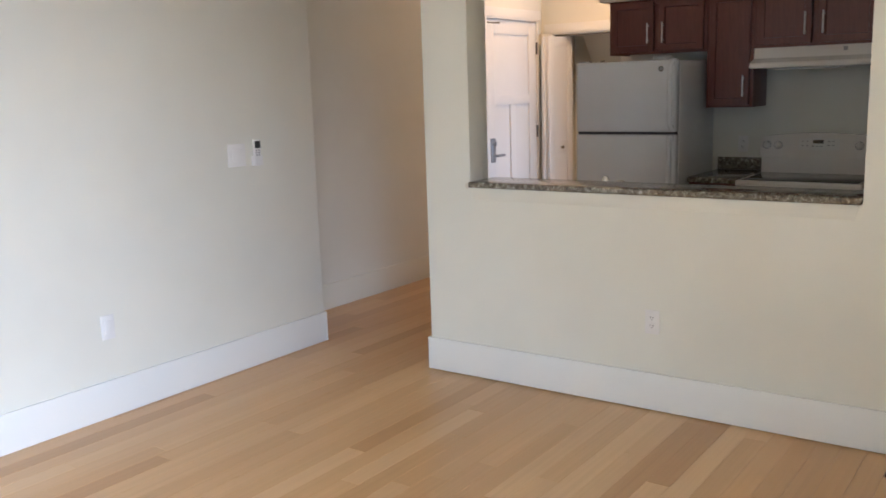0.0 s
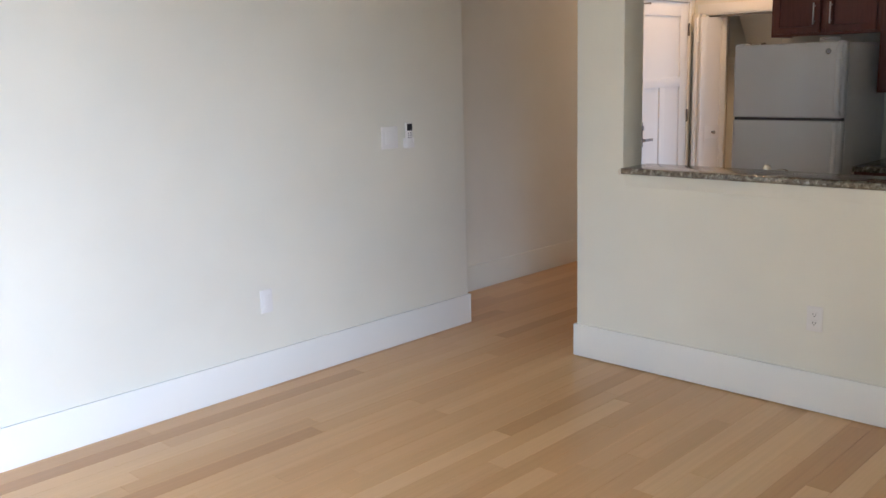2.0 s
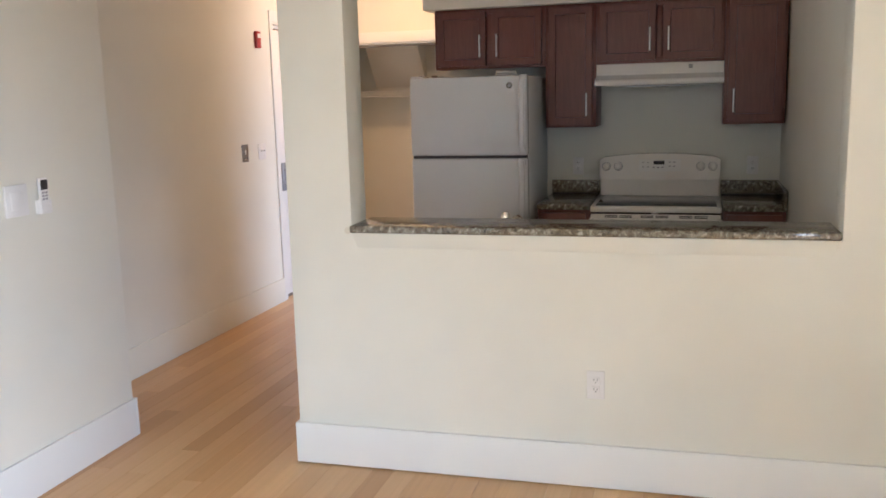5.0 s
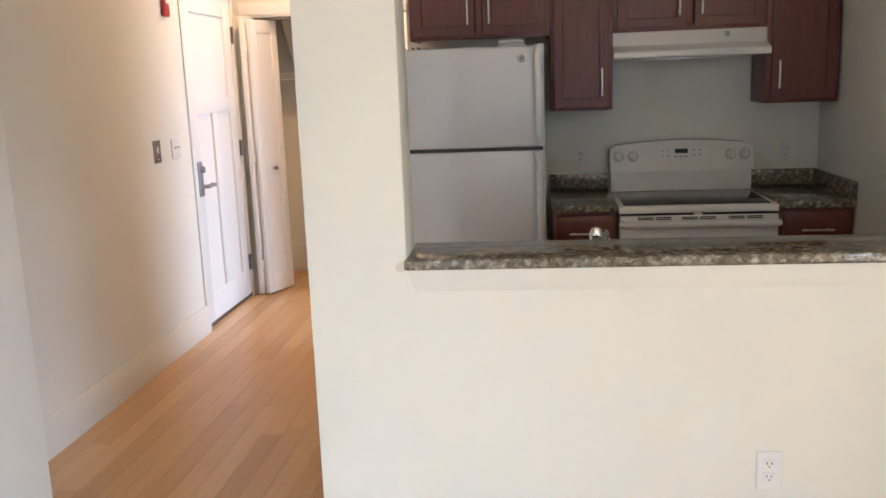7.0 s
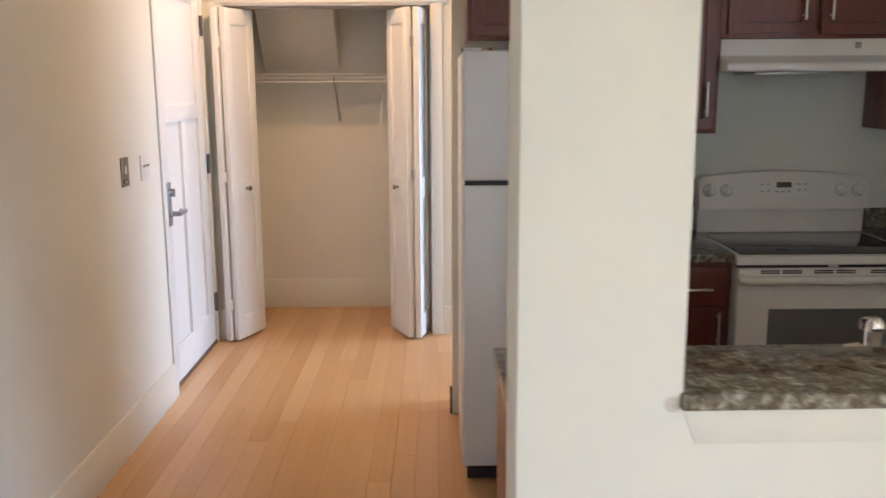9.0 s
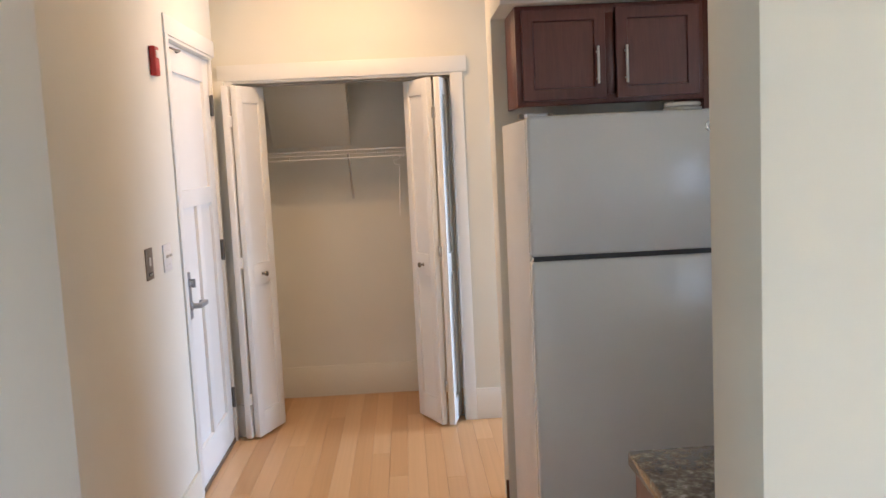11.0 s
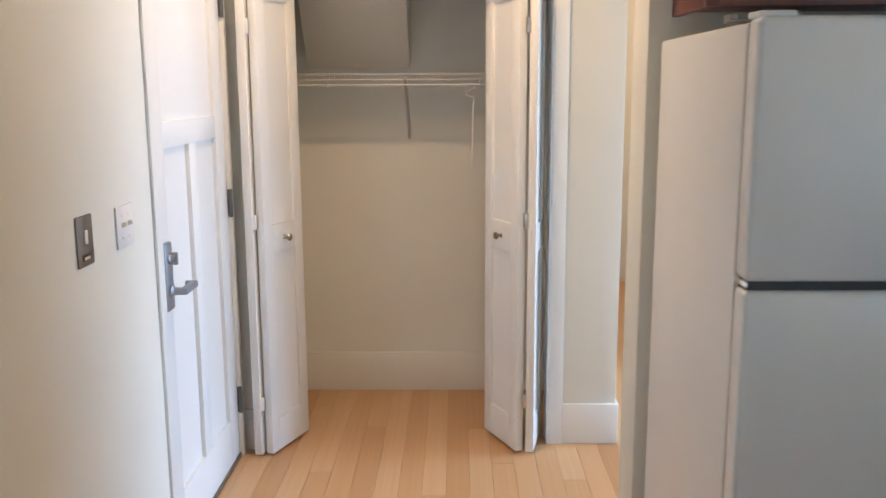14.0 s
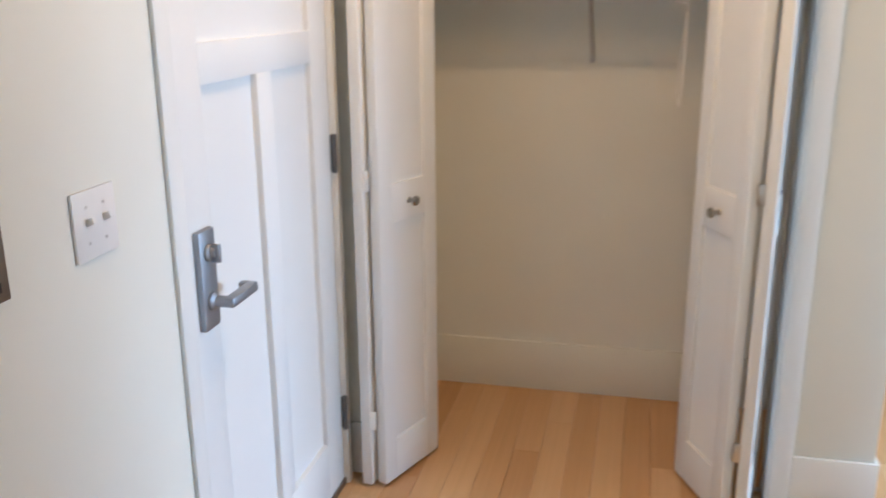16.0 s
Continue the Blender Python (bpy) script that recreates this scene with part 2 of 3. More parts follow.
def mesh_of(name, bm, mat, smooth=35):
    bmesh.ops.recalc_face_normals(bm, faces=bm.faces[:])
    me = bpy.data.meshes.new(name)
    bm.to_mesh(me)
    bm.free()
    me.materials.append(mat)
    if smooth:
        for p in me.polygons:
            p.use_smooth = True
        me.set_sharp_from_angle(angle=radians(smooth))
    return me


def part(name, bm, mat, parent, label=""):
    ob = new(name, mesh_of(name, bm, mat))
    ob.parent = parent
    return tagged(ob, label)


def thing(name, at, label, category, group="", turn=0.0):
    ob = new(name)
    ob.empty_display_size = 0.1
    ob.matrix_world = pose(*at, 0, 0, turn)
    return tagged(ob, label, category, group)


def single(name, bm, mat, at, label, category, group=""):
    ob = new(name, mesh_of(name, bm, mat))
    ob.location = at
    return tagged(ob, label, category, group)


def structure(name, bm, mat, label, category):
    return tagged(new(name, mesh_of(name, bm, mat)), label, category, kind="structure")


# ---- plan: x across, y along the hall ----
H = 2.85                     # ceiling
LX, LY = -3.620, 4.055        # living room's side wall and where it ends
HX = -4.16                   # hall wall with the entry door
PY0, PY1 = 3.963, 4.143       # wall with the pass-through, before it is turned
PX0, JX = -2.695, -2.413       # its free end and the jamb of the opening
KY, KX = 6.55, -0.538        # kitchen's back and side wall
CY = 7.905                   # wall with the closet
CB = 8.61                    # closet's back wall
KW = 0.19                    # thickness of the kitchen's back wall
SILL = 1.028                 # under side of the granite ledge

# ---- structure ----
# the half wall stands a little askew to the rest of the plan
ASKEW = Matrix.Translation((-1.415, PY0, 0)) @ Matrix.Rotation(0.016, 4, "Z") @ Matrix.Translation((1.415, -PY0, 0))


def askew(ob):
    """Turns a thing with the half wall."""
    ob.matrix_world = ASKEW @ ob.matrix_basis
    return ob


structure("wall_living_side", box((LX - 0.54, LX, -4.2, LY, 0, H), 0.004), WALL, "cream painted plaster wall in the living room", "wall")
structure("wall_hall", boxes([(HX - 0.15, HX, LY, 6.826, 0, H), (HX - 0.15, HX, 6.826, 7.785, 2.15, H), (HX - 0.15, HX - 0.05, 7.785, CY, 0, H)]), WALL,
          "cream painted hall wall with the entry doorway", "wall")
askew(structure("wall_pass_through", extrude_y([(PX0, 0), (2.0, 0), (2.0, H), (KX, H), (KX, SILL), (JX, SILL), (JX, H), (PX0, H)], PY0, PY1, 0.003), WALL,
          "cream half wall with a pass-through to the kitchen", "wall"))
askew(structure("wall_header", box((JX, KX, PY0 + 0.004, PY1 - 0.004, 2.42, H)), WALL, "cream header over the pass-through", "wall"))
structure("wall_kitchen_side", box((KX + 0.002, KX + 0.12, PY1 + 0.02, KY, 0, H)), WALL, "cream kitchen side wall", "wall")
structure("wall_kitchen_back", box((-2.76, KX + 0.12, KY, KY + KW, 0, H), 0.004), WALL, "cream kitchen back wall behind the range", "wall")
structure("wall_closet", extrude_y([(HX - 0.05, 0), (-4.094, 0), (-4.094, 2.028), (-2.854, 2.028), (-2.854, 0), (-2.558, 0), (-2.558, H), (HX - 0.05, H)], CY, CY + 0.11, 0.003), WALL,
          "cream wall with the closet opening", "wall")
structure("wall_closet_stub", box((HX - 0.05, -4.128, 7.836, CY, 0, 2.027), 0.002), WALL, "narrow cream wall return beside the entry door", "wall")
structure("wall_closet_back", box((HX - 0.05, -2.53, CB, CB + 0.1, 0, H)), WALL, "cream back wall of the closet", "wall")
structure("wall_closet_right", box((-2.64, -2.565, CY + 0.11, CB, 0, H)), WALL, "cream side wall of the closet", "wall")
structure("wall_closet_left", box((HX - 0.15, HX - 0.05, CY, CB + 0.1, 0, H)), WALL, "cream side wall of the closet", "wall")
structure("closet_soffit", extrude_x([(CB, 1.65), (CB, H), (8.02, H), (8.06, 2.42)], -3.985, -3.485, 0.003), WALL, "sloped cream soffit inside the closet", "soffit")
structure("wall_far_room", boxes([(-2.63, 2.0, 11.2, 11.3, 0, H), (-2.63, -2.53, CB + 0.1, 11.2, 0, H)]), WALL, "cream walls of the far room", "wall")
# unseen partition, added to keep the window's daylight off the far passage
structure("wall_far_shade", box((-1.25, -1.15, 8.95, 11.2, 0, H)), WALL, "cream partition wall added to shade the far passage", "wall")
structure("wall_far_room_window", boxes([(1.9, 2.0, 9.35, 11.2, 0, H), (1.9, 2.0, KY, 6.80, 0, H), (1.9, 2.0, 6.80, 9.35, 0, 0.6), (1.9, 2.0, 6.80, 9.35, 2.3, H)]), WALL,
          "cream wall with the far room's window", "wall")
structure("wall_far_room_near", box((KX + 0.12, 1.9, KY, KY + KW, 0, H)), WALL, "cream wall closing the far room", "wall")
structure("wall_living_right", boxes([(2.0, 2.1, -4.2, -3.8, 0, H), (2.0, 2.1, 0.1, PY1 + 0.1, 0, H), (2.0, 2.1, -3.8, 0.1, 0, 0.25), (2.0, 2.1, -3.8, 0.1, 2.1, H)]), WALL, "cream living room wall with the window", "wall")
structure("wall_living_back", box((-4.2, 2.1, -4.3, -4.2, 0, H)), WALL, "cream wall closing the living room", "wall")
structure("ceiling", box((-4.4, 2.2, -4.4, 11.4, H, H + 0.1)), CEIL, "white painted ceiling", "ceiling")
structure("kitchen_soffit", box((-2.76, KX, 6.17, KY, 2.112, H), 0.003), WALL, "cream soffit over the wall cabinets", "soffit")
structure("ground", box((-300, 300, -300, 300, -0.4, -0.3)), material("lawn", (0.06, 0.08, 0.035), 0.9), "plain grass outside the windows", "ground")

# skirting boards
BH, BT = 0.185, 0.014


def skirting(name, runs, mat=TRIM, label="white painted wooden baseboard"):
    return structure(name, boxes(runs, 0.003), mat, label, "baseboard")


skirting("baseboard_living", [(LX, LX + BT, -4.2, LY, 0, BH), (HX + BT, LX + BT, LY, LY + BT, 0, BH)])
askew(skirting("baseboard_pass_through", [(PX0 - BT, 2.0, PY0 - BT - 0.003, PY0, 0.005, BH), (PX0 - BT, PX0, PY0, PY1, 0.005, BH)]))
skirting("baseboard_hall", mat=CREAM_TRIM, runs=[(HX, HX + BT, LY + BT, 6.777, 0, BH)])
skirting("baseboard_closet_wall", [(-2.793, -2.558 + 0.01, CY - BT, CY, 0, BH), (-2.558, -2.558 + BT, CY, 11.2, 0, BH)])
skirting("baseboard_stub", [(HX - 0.05, -4.128, 7.836 - BT, 7.836, 0, BH)])
skirting("baseboard_closet", mat=CREAM_TRIM, runs=[(HX - 0.05, -2.64, CB - 0.014, CB, 0, BH + 0.02)])
skirting("baseboard_far_room", mat=WALL, runs=[(-2.5, 1.9, 11.185, 11.2, 0, BH)])

structure("trim_wall_end", box((-2.772, -2.7605, 6.548, 6.562, 0, 0.135), 0.001), material("raw_wood", (0.16, 0.09, 0.05), 0.7), "short raw brown wood strip at the foot of the wall", "trim")

# casings
structure("trim_closet", boxes([(-2.854, -2.794, CY - 0.018, CY, 0, 2.028), (-4.158, -4.094, CY - 0.018, CY, 0, 2.028), (-4.166, -2.768, CY - 0.024, CY, 2.028, 2.116),
                                (-4.094, -4.086, CY - 0.012, CY + 0.11, 0, 2.028), (-2.862, -2.854, CY - 0.012, CY + 0.11, 0, 2.028), (-4.086, -2.862, CY - 0.012, CY + 0.11, 2.014, 2.028)], 0.002), TRIM,
          "white painted casing round the closet opening", "casing")
structure("trim_entry", boxes([(HX, HX + 0.010, 6.778, 6.830, 0, 2.15), (HX, HX + 0.009, 6.779, 7.785, 2.15, 2.235),
                               (HX - 0.15, HX + 0.002, 6.826, 6.8395, 0, 2.15), (HX - 0.15, HX - 0.012, 7.752, 7.785, 0, 2.15), (HX - 0.15, HX + 0.002, 6.8395, 7.752, 2.136, 2.15)], 0.002), TRIM,
          "white painted casing round the entry door", "casing")
askew(structure("trim_pass_through_apron", extrude_y([(-2.413, SILL - 0.001), (-2.389, SILL - 0.062), (-0.565, SILL - 0.062), (-0.552, SILL - 0.001)], PY0 - 0.0035, PY0, 0.0005), WALL, "cream apron board under the granite ledge", "trim"))

# windows behind the camera and in the far room
def window(name, x0, x1, y0, y1, z0, z1, along):
    w = tagged(new(name), "white framed window onto daylight", "window", kind="structure")
    bars = []
    lo, hi = (x0, x1) if along == "x" else (y0, y1)
    n = 4 if hi - lo > 3 else 3
    for k in range(n + 1):
        c = lo + 0.03 + (hi - lo - 0.06) * k / n
        bars.append((c - 0.03, c + 0.03, y0 + 0.02, y1 - 0.02, z0, z1) if along == "x" else (x0 + 0.02, x1 - 0.02, c - 0.03, c + 0.03, z0, z1))
    for z in (z0, z1 - 0.06):
        bars.append((x0, x1, y0 + 0.025, y1 - 0.025, z, z + 0.06) if along == "x" else (x0 + 0.025, x1 - 0.025, y0, y1, z, z + 0.06))
    part("window_frame", boxes(bars, 0.003), TRIM, w)
    return w


window("window_1", 2.0, 2.1, -3.8, 0.1, 0.25, 2.1, "y")
window("window_2", 1.9, 2.0, 6.80, 9.35, 0.6, 2.3, "y")


# ---- kitchen ----
def bar_handle(parent, at, length, upright, label="brushed nickel bar handle"):
    """A straight bar pull on two posts, standing off a front that faces -y."""
    x, y, z = at
    h = length / 2
    d = Vector((0, 0, 1)) if upright else Vector((1, 0, 0))
    c = Vector((x, y - 0.028, z))
    bm = rod(c - d * h, c + d * h, 0.0055)
    for s in (-0.72, 0.72):
        p = c + d * (h * s)
        rod(p, (p.x, y + 0.001, p.z), 0.0045, bm, 12)
    return part("handle", bm, NICKEL, parent, label)


def shaker(x0, x1, y0, y1, z0, z1, rail=0.058, sunk=0.009):
    """A frame and panel door front facing -y, in one piece."""
    bm = box((x0, x1, y0, y1, z0, z1))
    bm.faces.ensure_lookup_table()
    front = min(bm.faces, key=lambda f: f.calc_center_median().y)
    bmesh.ops.inset_individual(bm, faces=[front], thickness=0.002, depth=0.002)
    bmesh.ops.inset_individual(bm, faces=[front], thickness=rail, depth=0.0)
    bmesh.ops.inset_individual(bm, faces=[front], thickness=0.004, depth=-sunk)
    return bm


def wall_cabinet(x0, x1, z0, z1, doors, pulls, label):
    """A wall cabinet on the kitchen's back wall. pulls: for each door, which side has the handle."""
    fy = 6.235
    c = thing("wall_cabinet", (x0, fy, z0), label, "cabinet", "kitchen wall cabinets")
    w, d, h = x1 - x0, KY - fy, z1 - z0
    st = 0.034
    body = boxes([(0, 0.018, 0.02, d, 0, h), (w - 0.018, w, 0.02, d, 0, h), (0.018, w - 0.018, 0.02, d, 0.012, 0.03), (0.018, w - 0.018, 0.02, d, h - 0.018, h), (0.018, w - 0.018, d - 0.01, d, 0.03, h - 0.018)], 0.001)
    part("body", body, CHERRY, c)
    rails = [(0, st, 0, 0.02, 0, h), (w - st, w, 0, 0.02, 0, h), (st, w - st, 0, 0.02, 0, st), (st, w - st, 0, 0.02, h - st, h)]
    if doors == 2:
        rails.append((w / 2 - st / 2, w / 2 + st / 2, 0, 0.02, st, h - st))
    part("face_frame", boxes(rails, 0.0015), CHERRY, c)
    for k in range(doors):
        a = 0.022 if k == 0 else w / 2 + 0.021
        b = (w - 0.022) if doors == 1 or k else w / 2 - 0.021
        door = part("door", shaker(a, b, -0.021, -0.001, 0.018, h - 0.018), CHERRY, c)
        hx = b - 0.034 if pulls[k] == "r" else a + 0.034
        low = 0.142
        bar_handle(door, (hx, -0.021, low + 0.0), 0.14, True)
    return c


wall_cabinet(-2.700, -1.978, 1.735, 2.110, 2, "rl", "cherry-stained double cabinet above the refrigerator")
wall_cabinet(-1.977, -1.660, 1.352, 2.110, 1, "r", "tall cherry-stained wall cabinet beside the range hood")
wall_cabinet(-1.659, -0.899, 1.737, 2.110, 2, "rl", "short cherry-stained double cabinet above the range hood")
wall_cabinet(-0.898, KX - 0.008, 1.358, 2.110, 1, "l", "tall cherry-stained wall cabinet in the kitchen corner")

# range hood
hood = thing("range_hood", (-1.279, 6.55, 1.604), "white enamel range hood under the cabinets", "range hood")
part("canopy", extrude_x([(-0.002, 0.132), (-0.315, 0.132), (-0.318, 0.064), (-0.412, 0.036), (-0.420, 0.028), (-0.420, 0.008), (-0.412, 0.0), (-0.002, 0.0)], -0.380, 0.380, 0.002), RANGE_W, hood)
part("badge", boxes([(0.174, 0.198, -0.322, -0.316, 0.094, 0.118)], 0.001), GREYPRINT, hood, "small grey square badge")
part("filter", box((-0.24, 0.16, -0.34, -0.08, -0.010, -0.0005), 0.003), STEEL, hood, "dark metal grease filter")


# refrigerator
def refrigerator():
    x0, x1, yf, yb, top = -2.734, -2.012, 5.768, 6.515, 1.680
    w = x1 - x0
    f = thing("refrigerator", (x0, yf, 0), "white top-freezer refrigerator with pebbled doors", "refrigerator")
    d = yb - yf
    part("cabinet", box((0.002, w - 0.002, 0.075, d, 0.05, top - 0.006), 0.008), FRIDGE_SIDE, f)
    part("gasket", boxes([(0.012, w - 0.012, 0.062, 0.076, 0.10, 1.198), (0.012, w - 0.012, 0.062, 0.076, 1.212, top - 0.02)]), SHADOWGAP, f, "grey rubber door gasket")
    lower = part("door", box((0, w, 0.0, 0.062, 0.085, 1.193), 0.012, None, 3), FRIDGE_W, f)
    upper = part("door", box((0, w, 0.0, 0.062, 1.210, top), 0.012, None, 3), FRIDGE_W, f)
    # dark filler that stands in for the shade between the doors
    part("split", box((0.01, w - 0.01, 0.012, 0.062, 1.192, 1.211)), SHADOWGAP, f, "dark strip for the shade between the doors")
    part("toe_grille", boxes([(0.02, w - 0.02, 0.055, 0.075, 0.012, 0.075)] + [(0.03, w - 0.03, 0.050, 0.056, 0.02 + 0.012 * k, 0.026 + 0.012 * k) for k in range(4)]), BLACK, f, "black toe grille")
    for k in range(2):
        for j in range(2):
            part("foot", rod((0.06 + k * (w - 0.12), 0.12 + j * 0.5, 0.0), (0.06 + k * (w - 0.12), 0.12 + j * 0.5, 0.052), 0.02), BLACK, f)
    for z in (1.202, top + 0.004):
        part("hinge", boxes([(0.004, 0.07, 0.016, 0.08, z - 0.006, z + 0.006)], 0.003), FRIDGE_W if z > 1.3 else CHROME, f, "hinge plate on the door edge")
    hx = w - 0.027

    def grip(z0, z1, flare, parent):
        pts = []
        n = 18
        for k in range(n + 1):
            s = k / n
            z = z0 + (z1 - z0) * s
            e = min(1.0, min(s, 1 - s) * 9)
            out = 0.008 + 0.034 * math.sin(e * math.pi / 2)
            pts.append((hx + flare * (1 - e) * 0.012, -out, z))
        bm = bmesh.new()
        rings = []
        for p in pts:
            ring = []
            for a in range(12):
                t = 2 * math.pi * a / 12
                ring.append(bm.verts.new((p[0] + 0.017 * math.cos(t), p[1] + 0.011 * math.sin(t), p[2])))
            rings.append(ring)
        for a, b in zip(rings, rings[1:]):
            for k in range(12):
                bm.faces.new((a[k], a[(k + 1) % 12], b[(k + 1) % 12], b[k]))
        bm.faces.new(rings[0][::-1]), bm.faces.new(rings[-1])
        box((hx - 0.015, hx + 0.015, -0.016, 0.004, z0, z0 + 0.04), 0.005, bm)
        box((hx - 0.015, hx + 0.015, -0.016, 0.004, z1 - 0.04, z1), 0.005, bm)
        part("handle", bm, FRIDGE_W, parent, "white curved door handle")

    grip(1.215, top + 0.004, 1, upper)
    grip(0.66, 1.188, -1, lower)
    turn = Matrix.Translation((w - 0.105, -0.001, 1.622)) @ Matrix.Rotation(radians(90), 4, "X")
    badge = part("badge", lathe([(0.018, 0), (0.018, 0.002), (0.0155, 0.003), (0.0150, 0.0015), (0.003, 0.0015)], turn), KNOB, upper, "round dark badge")
    part("badge_face", lathe([(0.0095, 0.0016), (0.009, 0.0026), (0.002, 0.003)], turn), GREYPRINT, badge, "grey round centre")
    return f


refrigerator()

# on top of the refrigerator
tub = thing("plastic_tub", (-2.165, 5.91, 1.6805), "shallow round white plastic tub with a lid", "tub")
part("tray", lathe([(0.062, 0), (0.066, 0.004), (0.066, 0.011), (0.060, 0.013)]), PLASTIC, tub)
part("lid", lathe([(0.050, 0.0135), (0.056, 0.015), (0.062, 0.017), (0.062, 0.026), (0.056, 0.030), (0.01, 0.031)]), PLASTIC, tub)
for dx, dy, r in ((-0.52, 0.05, 0.016), (-0.455, 0.08, 0.012), (-0.42, 0.04, 0.014)):
    single("metal_bracket", boxes([(-r * 2, r * 2, -r, r, 0, 0.006), (-r * 2, -r, -r, r, 0.006, 0.016)], 0.001), BRONZE, (-2.20 + dx + 0.02, 5.92 + dy, 1.6805), "small loose dark metal bracket on the refrigerator", "bracket", "loose brackets")


# electric range
def electric_range():
    x0, x1, yf, yb = -1.657, -0.898, 5.905, 6.53
    w, d = x1 - x0, yb - yf
    r = thing("electric_range", (x0, yf, 0), "white electric range with black glass cooktop", "range")
    part("body", boxes([(0.004, w - 0.004, 0.03, d, 0.06, 0.850), (0.03, w - 0.03, 0.06, d - 0.05, 0.0, 0.06)], 0.004), RANGE_W, r)
    part("cooktop_frame", boxes([(0, w, -0.006, d - 0.02, 0.857, 0.893)], 0.007), RANGE_W, r)
    part("cooktop_glass", box((0.028, w - 0.028, 0.032, d - 0.130, 0.8915, 0.8955), 0.001), GLASSTOP, r, "black ceramic glass cooktop")
    # backguard: lower riser and the control panel with a bowed top
    part("riser", box((0.004, w - 0.004, d - 0.075, d - 0.012, 0.893, 1.010), 0.006), RANGE_W, r)
    n = 24
    bm = bmesh.new()
    low, high = [], []
    for k in range(n + 1):
        s = k / n
        e = min(s, 1 - s)
        top = 1.140 + 0.028 * math.sin(math.pi * s) ** 0.8 - (0.012 if e < 0.01 else 0.0)
        low.append((s * w, 1.004))
        high.append((s * w, top))
    outline = low + high[::-1]
    vs = [bm.verts.new((x, d - 0.112 + (z - 1.004) * 0.22, z)) for x, z in outline]
    f = bm.faces.new(vs)
    ex = bmesh.ops.extrude_face_region(bm, geom=[f])["geom"]
    for v in ex:
        if isinstance(v, bmesh.types.BMVert):
            v.co.y = d - 0.004
    bmesh.ops.bevel(bm, geom=[e for e in bm.edges if e.is_manifold and e.calc_face_angle(0) > 1.0], offset=0.005, segments=2, profile=0.5, affect="EDGES", clamp_overlap=True)
    panel = part("control_panel", bm, RANGE_W, r)
    tilt = math.atan(0.22)

    def on_panel(x, z):
        return Matrix.Translation((x, d - 0.112 + (z - 1.004) * 0.22, z)) @ Matrix.Rotation(radians(90) - tilt, 4, "X")

    for x in (0.045, 0.122, w - 0.122, w - 0.048):
        m = on_panel(x, 1.086)
        # grey ring added so the white knob stands out from the panel
        part("knob_ring", lathe([(0.0285, 0), (0.0285, 0.0012), (0.026, 0.0014)], m), GREYPRINT, panel, "thin grey ring added to outline a knob")
        knob = part("knob", lathe([(0.025, 0), (0.025, 0.004), (0.021, 0.006), (0.019, 0.020), (0.015, 0.023)], m), RANGE_W, panel, "white plastic knob")
        grip = box((-0.0065, 0.0065, -0.023, 0.023, 0.010, 0.036), 0.003)
        bmesh.ops.transform(grip, matrix=m, verts=grip.verts[:])
        part("grip", grip, RANGE_W, knob)

    def flat(name, many, mat, label, lift=0.0006):
        g = boxes([(a, b, c, e, lift, lift + 0.0012) for a, b, c, e in many])
        bmesh.ops.transform(g, matrix=on_panel(w / 2, 1.092), verts=g.verts[:])
        part(name, g, mat, panel, label)

    flat("control_overlay", [(-0.125, 0.135, -0.038, 0.040)], PLASTIC, "pale control overlay", 0.0)
    flat("display", [(-0.034, 0.034, 0.006, 0.030)], BLACK, "black oven clock display", 0.0014)
    keys = [(-0.105 + 0.030 * i, -0.093 + 0.030 * i, 0.018 - 0.030 * j, 0.023 - 0.030 * j) for i in range(2) for j in range(2)]
    keys += [(0.060 + 0.028 * i, 0.074 + 0.028 * i, 0.018 - 0.026 * j, 0.024 - 0.026 * j) for i in range(2) for j in range(2)]
    keys += [(-0.040 + 0.027 * i, -0.024 + 0.027 * i, -0.016, -0.009) for i in range(3)]
    for key in keys:
        flat("key", [key], GREYPRINT, "grey control key", 0.0014)
    # oven door with its vents, handle and window
    door = part("oven_door", boxes([(0.004, w - 0.004, -0.024, 0.028, 0.235, 0.847)], 0.008), RANGE_W, r)
    part("oven_window", box((0.130, w - 0.130, -0.027, -0.023, 0.420, 0.686), 0.001), OVENGLASS, door, "dark grey oven window")
    vents = []
    for c in (0.17, 0.38, 0.60):
        for s in (-0.043, 0.043):
            for z in (0.8285, 0.837):
                vents.append((c + s - 0.037, c + s + 0.037, -0.0265, -0.0235, z, z + 0.005))
    for slot in vents:
        part("vent_slot", box(slot), BLACK, door, "black oven vent slot")
    hb = tube([(0.012, -0.026, 0.812), (0.012, -0.058, 0.810), (0.03, -0.066, 0.810), (w / 2, -0.068, 0.810), (w - 0.03, -0.066, 0.810), (w - 0.012, -0.058, 0.810), (w - 0.012, -0.026, 0.812)], 0.0165, None, 14)
    part("handle", hb, RANGE_W, door, "white bar handle on the oven door")
    # black filler gives the gap under the cooktop its shade
    part("trim_shade", box((0.006, w - 0.006, 0.0, 0.03, 0.847, 0.858)), BLACK, r, "black strip for the shade under the cooktop")
    part("latch", box((w / 2 - 0.02, w / 2 + 0.02, -0.012, 0.01, 0.848, 0.857), 0.003), CHROME, r, "small bright door latch")
    part("drawer", box((0.004, w - 0.004, -0.018, 0.028, 0.065, 0.228), 0.006), RANGE_W, r)
    return r


electric_range()


